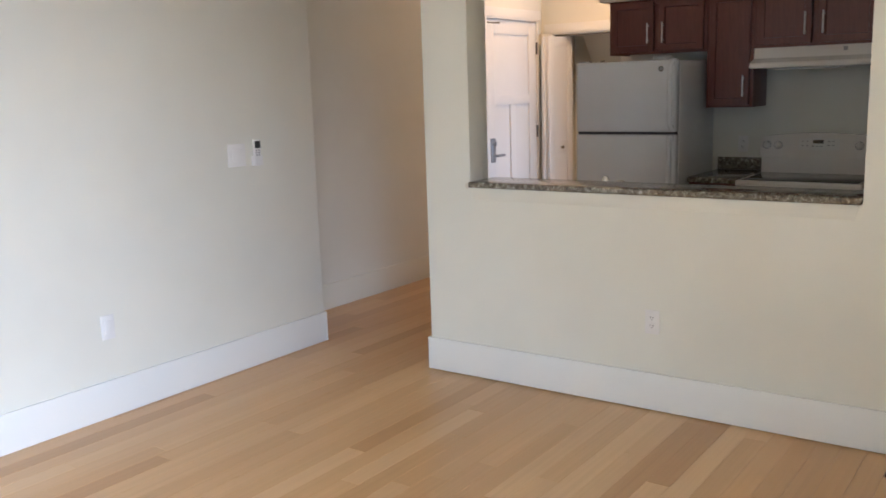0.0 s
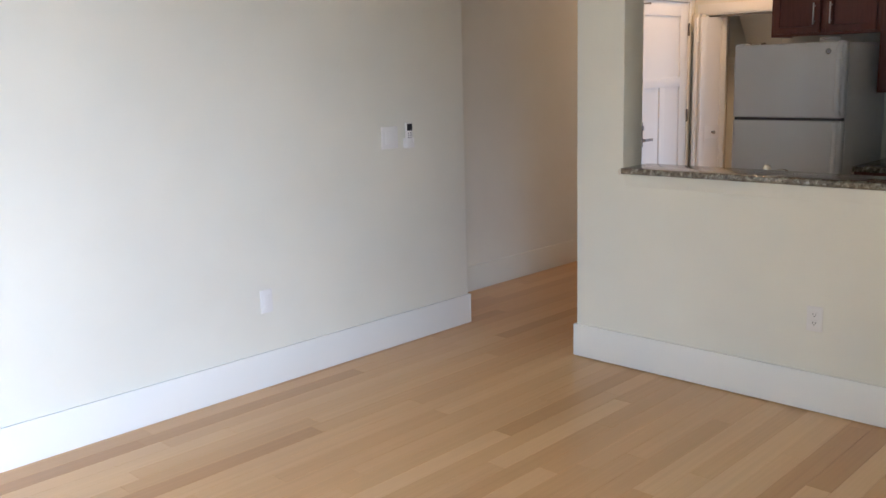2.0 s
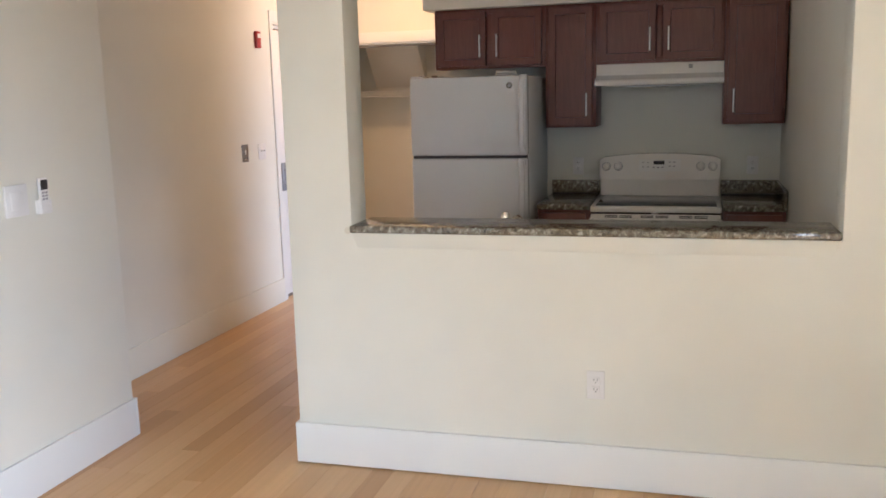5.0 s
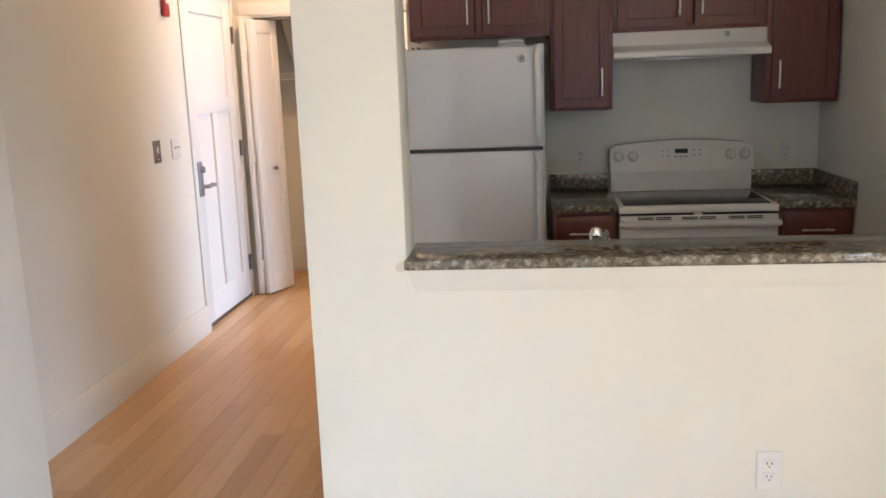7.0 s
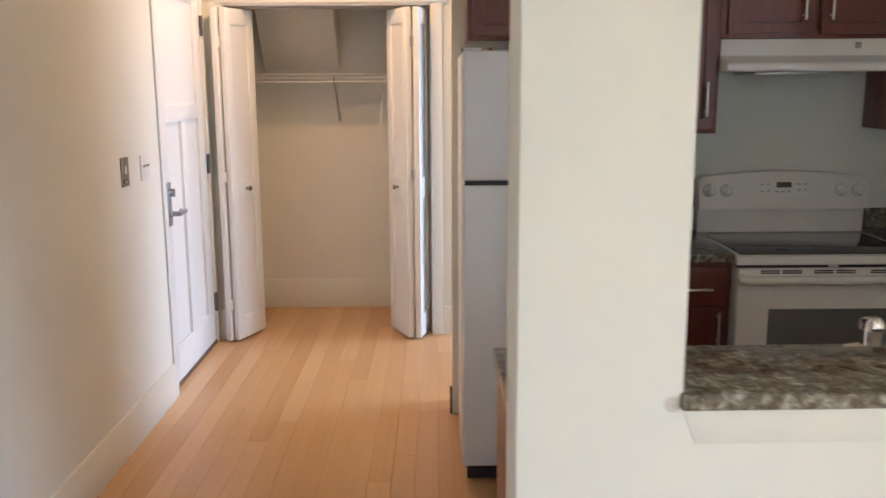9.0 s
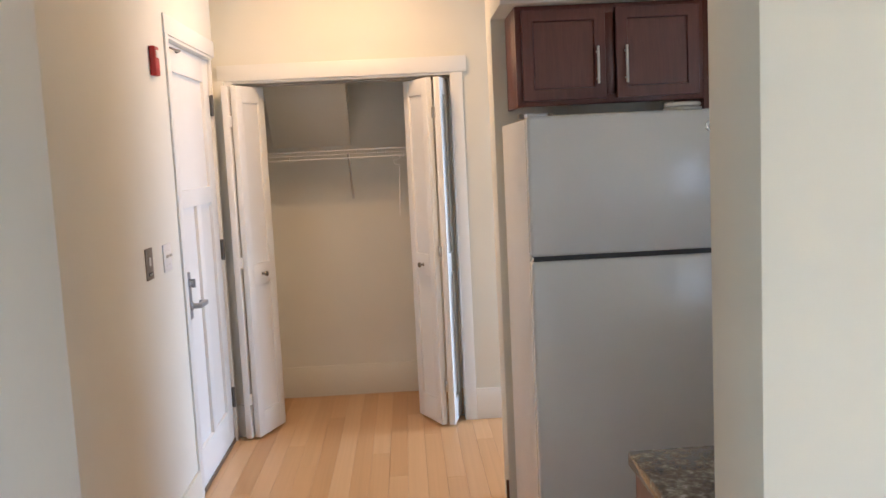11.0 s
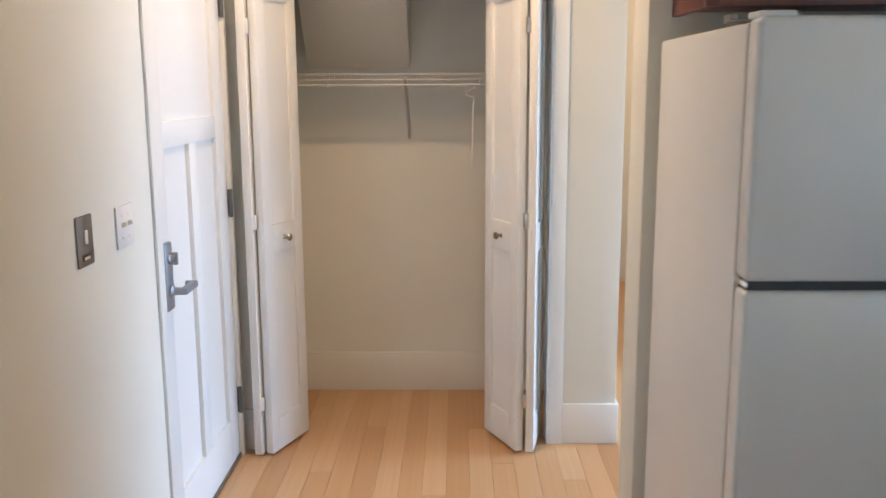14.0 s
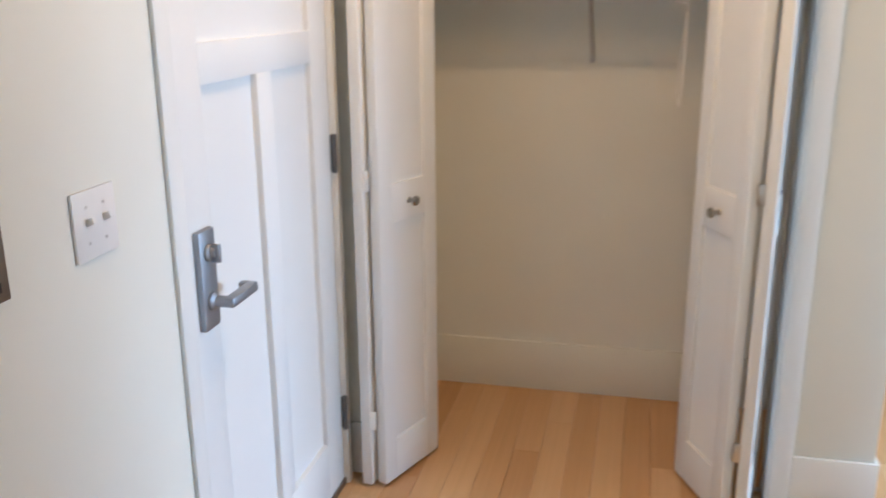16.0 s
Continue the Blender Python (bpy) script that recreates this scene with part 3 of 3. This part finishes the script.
# base cabinets and counters along the back wall
def base_cabinet(x0, x1, label, y_front=5.935):
    c = thing("base_cabinet", (x0, y_front, 0), label, "cabinet", "kitchen base cabinets")
    w, d = x1 - x0, KY - y_front
    part("body", boxes([(0, w, 0.02, d, 0.1, 0.868), (0.0, w, 0.075, d, 0.0, 0.1)], 0.001), CHERRY, c)
    part("face_frame", boxes([(0, 0.034, 0, 0.02, 0.1, 0.868), (w - 0.034, w, 0, 0.02, 0.1, 0.868), (0.034, w - 0.034, 0, 0.02, 0.835, 0.868), (0.034, w - 0.034, 0, 0.02, 0.68, 0.705), (0.034, w - 0.034, 0, 0.02, 0.1, 0.135)], 0.0015), CHERRY, c)
    dr = part("drawer", box((0.022, w - 0.022, -0.021, -0.001, 0.690, 0.848), 0.003), CHERRY, c)
    bar_handle(dr, (w / 2, -0.021, 0.763), 0.15, False)
    door = part("door", shaker(0.022, w - 0.022, -0.021, -0.001, 0.120, 0.680), CHERRY, c)
    bar_handle(door, (w - 0.052, -0.021, 0.60), 0.14, True)
    return c


base_cabinet(-1.980, -1.664, "cherry-stained base cabinet between refrigerator and range")
base_cabinet(-0.890, KX - 0.006, "cherry-stained base cabinet in the kitchen corner")


def counter(x0, x1, side_splash, label):
    c = thing("countertop", (x0, 5.905, 0.868), label, "countertop", "granite countertops")
    w, d = x1 - x0, KY - 5.905
    part("slab", box((0, w, 0, d - 0.002, 0, 0.034), 0.005), GRANITE, c)
    part("backsplash", box((0, w, d - 0.022, d - 0.002, 0.0345, 0.121), 0.003), GRANITE, c)
    if side_splash:
        part("side_splash", box((w - 0.02, w, 0.0, d - 0.024, 0.0345, 0.121), 0.003), GRANITE, c)
    return c


counter(-1.985, -1.660, False, "polished brown granite counter beside the range")
counter(-0.894, KX - 0.002, True, "polished brown granite counter with splash in the corner")

# ledge of the pass-through
ledge = thing("granite_ledge", (-2.419, 3.948, SILL), "polished brown granite ledge on the half wall", "ledge")
part("slab", box((0, 1.878, 0, 0.265, 0, 0.030), 0.006, None, 3), GRANITE, ledge)
filler = lathe([(0.018, 0), (0.016, 0.0008), (0.010, 0.0012)], Matrix.Translation((-0.010, 0.0154, 0.008)) @ Matrix.Rotation(radians(90), 4, "X") @ Matrix.Diagonal((1.0, 0.85, 1.0, 1.0)))
part("filler_smear", filler, paint("filler", (0.70, 0.67, 0.58), 0.7), ledge, "smear of beige filler on the wall")

askew(ledge)

# peninsula under the pass-through, on the kitchen side
pen = thing("peninsula_cabinet", (-2.662, PY1, 0), "cherry-stained peninsula cabinet with a plain end panel", "cabinet")
part("body", box((0.012, 2.11, 0.004, 0.545, 0.1, 0.868), 0.001), CHERRY, pen)
part("end_panel", box((-0.002, 0.012, 0.004, 0.560, 0.0, 0.868), 0.0015), CHERRY, pen)
part("toe_kick", box((0.014, 2.11, 0.004, 0.48, 0.0, 0.1)), BLACK, pen)
for k in range(5):
    a = 0.03 + 0.42 * k
    fr = box((a, a + 0.40, 0.546, 0.564, 0.12, 0.85), 0.002)
    part("door", fr, CHERRY, pen)
ptop = thing("countertop", (-2.674, PY1, 0.868), "polished brown granite counter of the peninsula with a sink", "countertop", "granite countertops")
part("slab", boxes([(0, 0.52, 0.003, 0.585, 0, 0.034), (1.20, 2.125, 0.003, 0.585, 0, 0.034), (0.52, 1.20, 0.003, 0.30, 0, 0.034), (0.52, 1.20, 0.54, 0.585, 0, 0.034)], 0.004), GRANITE, ptop)
part("sink", boxes([(0.52, 1.20, 0.30, 0.54, 0.0, 0.002)]), STEEL, ptop, "stainless steel sink")

askew(pen)
askew(ptop)

fa = thing("faucet", (-1.862, 4.405, 0.902), "chrome single-lever kitchen faucet behind the ledge", "faucet")
part("base", lathe([(0.030, 0), (0.030, 0.005), (0.024, 0.010), (0.0215, 0.05), (0.0215, 0.125), (0.020, 0.142), (0.014, 0.154), (0.004, 0.158)]), CHROME, fa)
part("spout", tube([(0.01, 0.01, 0.075), (0.02, 0.04, 0.105), (0.03, 0.07, 0.118), (0.04, 0.11, 0.118), (0.045, 0.14, 0.108), (0.046, 0.145, 0.09)], [0.013, 0.013, 0.012, 0.011, 0.011, 0.010]), CHROME, fa)
part("lever", tube([(-0.012, 0.0, 0.075), (-0.038, -0.004, 0.094), (-0.064, -0.008, 0.094), (-0.084, -0.009, 0.080)], [0.009, 0.008, 0.006, 0.005]), CHROME, fa)


# ---- wall plates ----
def outlet_plate(at, facing, group="outlets"):
    """A duplex outlet; facing is the turn that brings its front from -y."""
    o = thing("outlet", at, "white duplex power outlet on the wall", "outlet", group, facing)
    part("cover_plate", box((-0.035, 0.035, -0.006, 0.0, -0.0575, 0.0575), 0.0025), PLASTIC, o)
    for z in (-0.0195, 0.0195):
        f = part("socket", box((-0.0165, 0.0165, -0.0085, -0.005, z - 0.0145, z + 0.0145), 0.004), PLASTIC, o)
        part("slot", boxes([(-0.0075, -0.0050, -0.0092, -0.0082, z - 0.001, z + 0.008), (0.0050, 0.0075, -0.0092, -0.0082, z - 0.001, z + 0.007), (-0.002, 0.002, -0.0092, -0.0082, z - 0.009, z - 0.005)]), BLACK, f)
    return o


askew(outlet_plate((-1.412, PY0, 0.433), 0))
outlet_plate((-1.81, KY, 1.083), 0)
outlet_plate((-0.70, KY, 1.083), 0)
side_out = thing("blank_plate", (LX, 2.554, 0.448), "white plain cover plate low on the wall", "wall plate", "", 90)
part("cover_plate", box((-0.036, 0.036, -0.006, 0, -0.06, 0.06), 0.0025), PLASTIC, side_out)
part("insert", box((-0.017, 0.017, -0.0085, -0.005, -0.034, 0.034), 0.002), PLASTIC, side_out)

thermo = thing("wall_control", (LX, 3.438, 1.212), "square white wall control panel", "wall control", "", 90)
part("cover_plate", box((-0.060, 0.060, -0.010, 0, -0.062, 0.062), 0.003), PLASTIC, thermo)
part("insert", box((-0.034, 0.034, -0.013, -0.009, -0.036, 0.036), 0.002), PLASTIC, thermo)
rem = thing("remote_control", (LX, 3.575, 1.150), "white remote control in a wall holder", "remote control", "", 90)
part("holder", boxes([(-0.030, 0.030, -0.012, 0, -0.005, 0.05), (-0.030, 0.030, -0.030, -0.012, -0.005, 0.0), (-0.030, -0.027, -0.03, -0.012, 0, 0.05), (0.027, 0.030, -0.03, -0.012, 0, 0.05), (-0.027, 0.027, -0.03, -0.027, 0, 0.03)], 0.001), PLASTIC, rem)
part("body", box((-0.025, 0.025, -0.026, -0.012, 0.002, 0.140), 0.004), PLASTIC, rem)
part("screen", box((-0.020, 0.020, -0.0275, -0.0255, 0.092, 0.132), 0.001), BLACK, rem, "black display")
for i in range(2):
    for j in range(3):
        part("key", box((-0.016 + 0.018 * i, -0.004 + 0.018 * i, -0.0275, -0.0255, 0.050 + 0.013 * j, 0.058 + 0.013 * j)), GREYPRINT, rem, "grey key")

# hall wall
door_plate = thing("intercom_plate", (HX, 6.290, 1.199), "dark bronze switch plate with a slot", "wall plate", "", 90)
part("cover_plate", box((-0.044, 0.044, -0.006, 0, -0.062, 0.062), 0.002), BRONZE, door_plate)
part("switch", box((-0.008, 0.008, -0.009, -0.005, -0.008, 0.026), 0.001), PLASTIC, door_plate, "pale rocker")
part("slot", boxes([(-0.026, 0.026, -0.008, -0.0055, -0.047, -0.032)], 0.001), BLACK, door_plate)
part("slider", box((-0.02, 0.012, -0.010, -0.007, -0.045, -0.037), 0.001), CHROME, door_plate)
sw = thing("light_switch", (HX, 6.549, 1.195), "white double toggle light switch", "light switch", "", 90)
part("cover_plate", box((-0.0575, 0.0575, -0.006, 0, -0.0575, 0.0575), 0.0025), PLASTIC, sw)
for x in (-0.023, 0.023):
    t = box((-0.004, 0.004, -0.020, -0.004, -0.006, 0.006), 0.0015)
    bmesh.ops.transform(t, matrix=Matrix.Translation((x, 0, 0.002)) @ Matrix.Rotation(radians(-22), 4, "X"), verts=t.verts[:])
    part("toggle", t, PLASTIC, sw)
    for z in (-0.030, 0.030):
        part("screw", rod((x, -0.0068, z), (x, -0.0055, z), 0.003, None, 10), NICKEL, sw)
al = thing("fire_strobe", (HX, 6.565, 2.006), "small red fire alarm strobe on the wall", "alarm", "", 90)
part("body", box((-0.032, 0.032, -0.026, 0, -0.060, 0.060), 0.006), RED, al)
part("lens", box((-0.020, 0.020, -0.030, -0.025, 0.012, 0.044), 0.003), PLASTIC, al, "pale strobe lens")


# ---- entry door ----
DARKSTEEL = material("dark_steel", (0.10, 0.105, 0.11), 0.45, 0.0)


def entry_door():
    """Shaker door, front towards +x. Built facing -y and turned."""
    w, h, t = 0.908, 2.122, 0.042
    d = tagged(thing("door_1", (HX - 0.028, 6.840, 0.010), "white three-panel entry door, closed", "door", "", 90), kind="structure")
    st, top, lock_z0, lock_z1, bot = 0.130, 0.125, 1.362, 1.446, 0.20
    mid0, mid1 = 0.430, 0.514
    sl = 0.155
    frame_bm = boxes([(0, sl, 0, t, 0, h), (w - st, w, 0, t, 0, h), (sl, w - st, 0, t, 0, bot), (sl, w - st, 0, t, h - top, h), (sl, w - st, 0, t, lock_z0, lock_z1), (mid0, mid1, 0, t, bot, lock_z0)], 0.0008)
    part("door_frame", frame_bm, DOOR, d)
    for x0, x1, z0, z1 in ((sl, w - st, lock_z1, h - top), (sl, mid0, bot, lock_z0), (mid1, w - st, bot, lock_z0)):
        part("panel", box((x0 - 0.004, x1 + 0.004, 0.016, t - 0.012, z0 - 0.004, z1 + 0.004)), DOOR, d)
    # mortise lock plate with thumb turn and lever
    lx = 0.102
    plate = part("lock_plate", box((lx - 0.034, lx + 0.034, -0.016, 0.001, 0.848, 1.068), 0.005), LOCK, d, "satin steel lock plate")
    mm = Matrix.Translation((lx, -0.015, 1.018)) @ Matrix.Rotation(radians(90), 4, "X")
    part("thumb_turn", lathe([(0.019, 0), (0.019, 0.006), (0.014, 0.010), (0.012, 0.020)], mm), LOCK, plate)
    part("turn_grip", box((lx - 0.005, lx + 0.005, -0.044, -0.024, 0.998, 1.038), 0.002), LOCK, plate)
    mm = Matrix.Translation((lx, -0.015, 0.911)) @ Matrix.Rotation(radians(90), 4, "X")
    part("rose", lathe([(0.021, 0), (0.021, 0.008), (0.013, 0.013), (0.012, 0.048)], mm), LOCK, plate)
    part("lever", boxes([(lx - 0.010, lx + 0.115, -0.070, -0.046, 0.900, 0.922), (lx + 0.095, lx + 0.117, -0.052, -0.030, 0.900, 0.922)], 0.004), LOCK, plate)
    for z in (0.25, 1.09, 1.88):
        hb = box((w - 0.003, w + 0.001, -0.016, 0.006, z - 0.055, z + 0.055), 0.001)
        rod((w - 0.002, -0.013, z - 0.057), (w - 0.002, -0.013, z + 0.057), 0.008, hb)
        part("hinge", hb, DARKSTEEL, d, "dark steel butt hinge")
    part("door_guard", tube([(0.03, -0.004, h - 0.030), (0.05, -0.026, h - 0.032), (0.11, -0.034, h - 0.036), (0.20, -0.030, h - 0.030), (0.23, -0.010, h - 0.028)], [0.006, 0.005, 0.005, 0.007, 0.010]), BRONZE, d, "dark metal swing guard")
    part("sweep", box((0.0, w, -0.006, 0.001, -0.008, 0.014), 0.001), BRONZE, d, "dark bottom sweep")
    return d


entry_door()


# ---- closet ----
def leaf(parent, a, b, knob_at, far_face):
    """One bifold leaf from a to b on the plan, its panelled front on the side of the hall."""
    ax, ay = a
    bx, by = b
    L = math.hypot(bx - ax, by - ay)
    t, h, z0 = 0.034, 1.980, 0.014
    st = 0.062
    turn = Matrix.Translation((ax, ay, z0)) @ Matrix.Rotation(math.atan2(by - ay, bx - ax), 4, "Z")
    bm = boxes([(0, st, 0, t, 0, h), (L - st, L, 0, t, 0, h), (st, L - st, 0, t, 0, 0.14), (st, L - st, 0, t, h - 0.09, h), (st, L - st, 0, t, 0.865, 0.985)], 0.0008)
    for p0, p1 in ((0.14, 0.865), (0.985, h - 0.09)):
        box((st - 0.003, L - st + 0.003, 0.010, t - 0.010, p0 - 0.003, p1 + 0.003), 0, bm)
    bmesh.ops.transform(bm, matrix=turn, verts=bm.verts[:])
    lf = part("leaf", bm, DOOR, parent)
    if knob_at is not None:
        y = 0.0 if far_face < 0 else t
        m = turn @ Matrix.Translation((knob_at, y, 0.922)) @ Matrix.Rotation(radians(90 if far_face < 0 else -90), 4, "X")
        part("knob", lathe([(0.010, 0), (0.007, 0.004), (0.006, 0.014), (0.014, 0.020), (0.016, 0.026), (0.013, 0.031), (0.004, 0.033)], m), KNOB, lf, "small round nickel knob")
    return lf


left = tagged(thing("door_2", (0, 0, 0), "white bifold closet door folded open", "door", "bifold closet doors"), kind="structure")
leaf(left, (-4.044, 7.748), (-3.936, 8.022), 0.150, -1)
leaf(left, (-4.078, 8.012), (-4.122, 7.742), None, -1)
right = tagged(thing("door_3", (0, 0, 0), "white bifold closet door folded open", "door", "bifold closet doors"), kind="structure")
leaf(right, (-3.130, 8.045), (-3.004, 7.778), 0.150, -1)
leaf(right, (-2.905, 8.030), (-2.963, 7.776), None, 1)
for d, x, y in ((left, -4.083, 7.743), (right, -2.968, 7.778)):
    for z in (0.24, 1.02, 1.80):
        part("hinge", boxes([(x - 0.012, x + 0.010, y - 0.003, y + 0.006, z - 0.03, z + 0.03)], 0.001), NICKEL if d is right else DOOR, d, "small leaf hinge")
structure("trim_closet_track", box((-4.084, -2.864, 7.945, 7.985, 1.997, 2.013), 0.001), material("track_grey", (0.30, 0.28, 0.25), 0.5, 0.6), "grey metal bifold track", "track")
single("floor_pivot", boxes([(-0.04, 0.035, -0.012, 0.012, 0, 0.004), (-0.008, 0.008, -0.008, 0.008, 0.004, 0.016)], 0.001), STEEL, (-2.895, 7.995, 0.0), "small metal bifold pivot bracket on the floor", "bracket")

# wire shelf with its hanging rod
sh = thing("wire_shelf", (-3.40, CB, 1.62), "white coated wire closet shelf with hanging rod", "shelf")
half = 0.755
longs = bmesh.new()
for y, z, r in ((-0.300, 0.0, 0.0026), (-0.300, -0.026, 0.0024), (-0.15, -0.004, 0.003), (-0.012, 0.0, 0.003)):
    rod((-half, y, z), (half, y, z), r, longs, 8)
part("rail", longs, WIRE, sh)
wire = part("cross_wire", tube([(0, -0.012, 0.003), (0, -0.298, 0.003), (0, -0.303, -0.001), (0, -0.303, -0.028)], 0.0012, None, 5), WIRE, sh)
wire.location.x = -half + 0.012
for k in range(1, 60):
    w = wire.copy()
    scene.collection.objects.link(w)
    w.location.x = -half + 0.012 + k * (2 * half - 0.024) / 59
part("hanging_rod", rod((-half, -0.285, -0.050), (half, -0.285, -0.050), 0.0042, None, 12), WIRE, sh)
part("brace", boxes([(-0.088 - 0.008, -0.088 + 0.008, -0.006, -0.001, -0.315, -0.250)], 0.001), NICKEL, sh)
part("brace", tube([(-0.088, -0.300, -0.020), (-0.088, -0.012, -0.290), (-0.088, -0.008, -0.310)], 0.0075, None, 8), NICKEL, sh, "grey diagonal support brace")
for x in (-0.45, 0.25):
    part("hook", tube([(x, -0.297, -0.026), (x, -0.297, -0.050), (x, -0.285, -0.058)], 0.003, None, 6), WIRE, sh)

hg = thing("coat_hanger", (-3.195, 8.325, 1.565), "thin white coat hanger hanging on the rod", "hanger")
part("hook", tube([(-0.026, 0, -0.006), (-0.024, 0, 0.008), (0, 0, 0.013), (0.020, 0, 0.006), (0.022, 0, -0.012), (0.0, 0, -0.020), (-0.020, 0, -0.026), (-0.016, 0, -0.045), (0.018, 0.0, -0.052), (0.018, 0, -0.075)], 0.0032, None, 6), WIRE, hg)
part("shoulder", tube([(0.018, 0, -0.075), (0.012, 0.16, -0.210), (0.008, 0.20, -0.300), (0.005, 0.19, -0.355), (0.004, 0.0, -0.360), (0.005, -0.19, -0.355), (0.008, -0.20, -0.300), (0.012, -0.16, -0.210), (0.018, 0, -0.075)], 0.0028, None, 6), WIRE, hg)

# lamp on the hall ceiling
lamp = thing("ceiling_light", (-3.42, 7.12, H), "round flush ceiling light by the entry, lit", "ceiling light", "ceiling lights")
part("base", lathe([(0.16, 0), (0.16, -0.02), (0.15, -0.03)]), NICKEL, lamp)
glow = material("lamp_glow", (0.9, 0.85, 0.75), 0.4)
gb = glow.node_tree.nodes["Principled BSDF"]
gb.inputs["Emission Color"].default_value, gb.inputs["Emission Strength"].default_value = (1.0, 0.72, 0.42, 1), 1.5
part("diffuser", lathe([(0.148, -0.03), (0.146, -0.06), (0.12, -0.085), (0.06, -0.10), (0.01, -0.103)]), glow, lamp, "warm lit glass diffuser")
# same fixture again for the assumed lamp in the passage
copy_thing(lamp, Matrix.Translation((-1.88, 10.0, H)))

# ---- floor boards ----
structure("floor", box((-4.4, 2.2, -4.4, 11.4, -0.12, -0.0135)), material("subfloor", (0.16, 0.09, 0.05), 0.9), "honey-coloured bamboo strip floor", "floor")
slab = bpy.data.objects["floor"]
PW = 0.0945
board_meshes = {}


def board_mesh(length):
    key = round(length, 2)
    if key not in board_meshes:
        bm = bmesh.new()
        a, b, g = PW / 2 - 0.00035, key / 2 - 0.0003, 0.0007
        ring = lambda ex, z: [bm.verts.new((sx * (a - ex), sy * (b - ex), z)) for sx, sy in ((-1, -1), (1, -1), (1, 1), (-1, 1))]
        lo, up, topv = ring(0, -0.013), ring(0, -g), ring(g, 0)
        for p, q in ((lo, up), (up, topv)):
            for k in range(4):
                bm.faces.new((p[k], p[(k + 1) % 4], q[(k + 1) % 4], q[k]))
        bm.faces.new(topv)
        board_meshes[key] = mesh_of("board", bm, FLOOR, 0)
    return board_meshes[key]


rng = random.Random(7)
count = 0
far_boards = bmesh.new()
x = -4.34
while x < 2.1:
    y = -4.3 - rng.random() * 1.8
    while y < 11.4:
        L = rng.choice((0.92, 1.25, 1.86, 1.86, 1.86))
        y0, y1 = max(y, -2.558), min(y + L, 11.35)
        y += L
        if y1 - y0 < 0.1:
            continue
        cx, cy = x + PW / 2, (y0 + y1) / 2
        near = (cx < 1.5 and 1.0 < cy < 4.3) or (cx < -2.3 and 4.3 <= cy < 8.7)
        hidden = (KX < cx and PY1 < cy < KY)
        if hidden:
            continue
        if near and count < 300:
            b = new("board", board_mesh(y1 - y0))
            b.location = (cx, cy, 0)
            b.parent = slab
            count += 1
        else:
            a, bb = PW / 2 - 0.0003, (y1 - y0) / 2 - 0.0003
            vs = [far_boards.verts.new((cx + sx * a, cy + sy * bb, z)) for z in (-0.013, 0.0) for sx, sy in ((-1, -1), (1, -1), (1, 1), (-1, 1))]
            for k in range(4):
                far_boards.faces.new((vs[k], vs[(k + 1) % 4], vs[4 + (k + 1) % 4], vs[4 + k]))
            far_boards.faces.new(vs[4:])
    x += PW
rest = new("far_boards", mesh_of("far_boards", far_boards, FLOOR, 0))
rest.parent = slab
tagged(rest, kind="stuff")
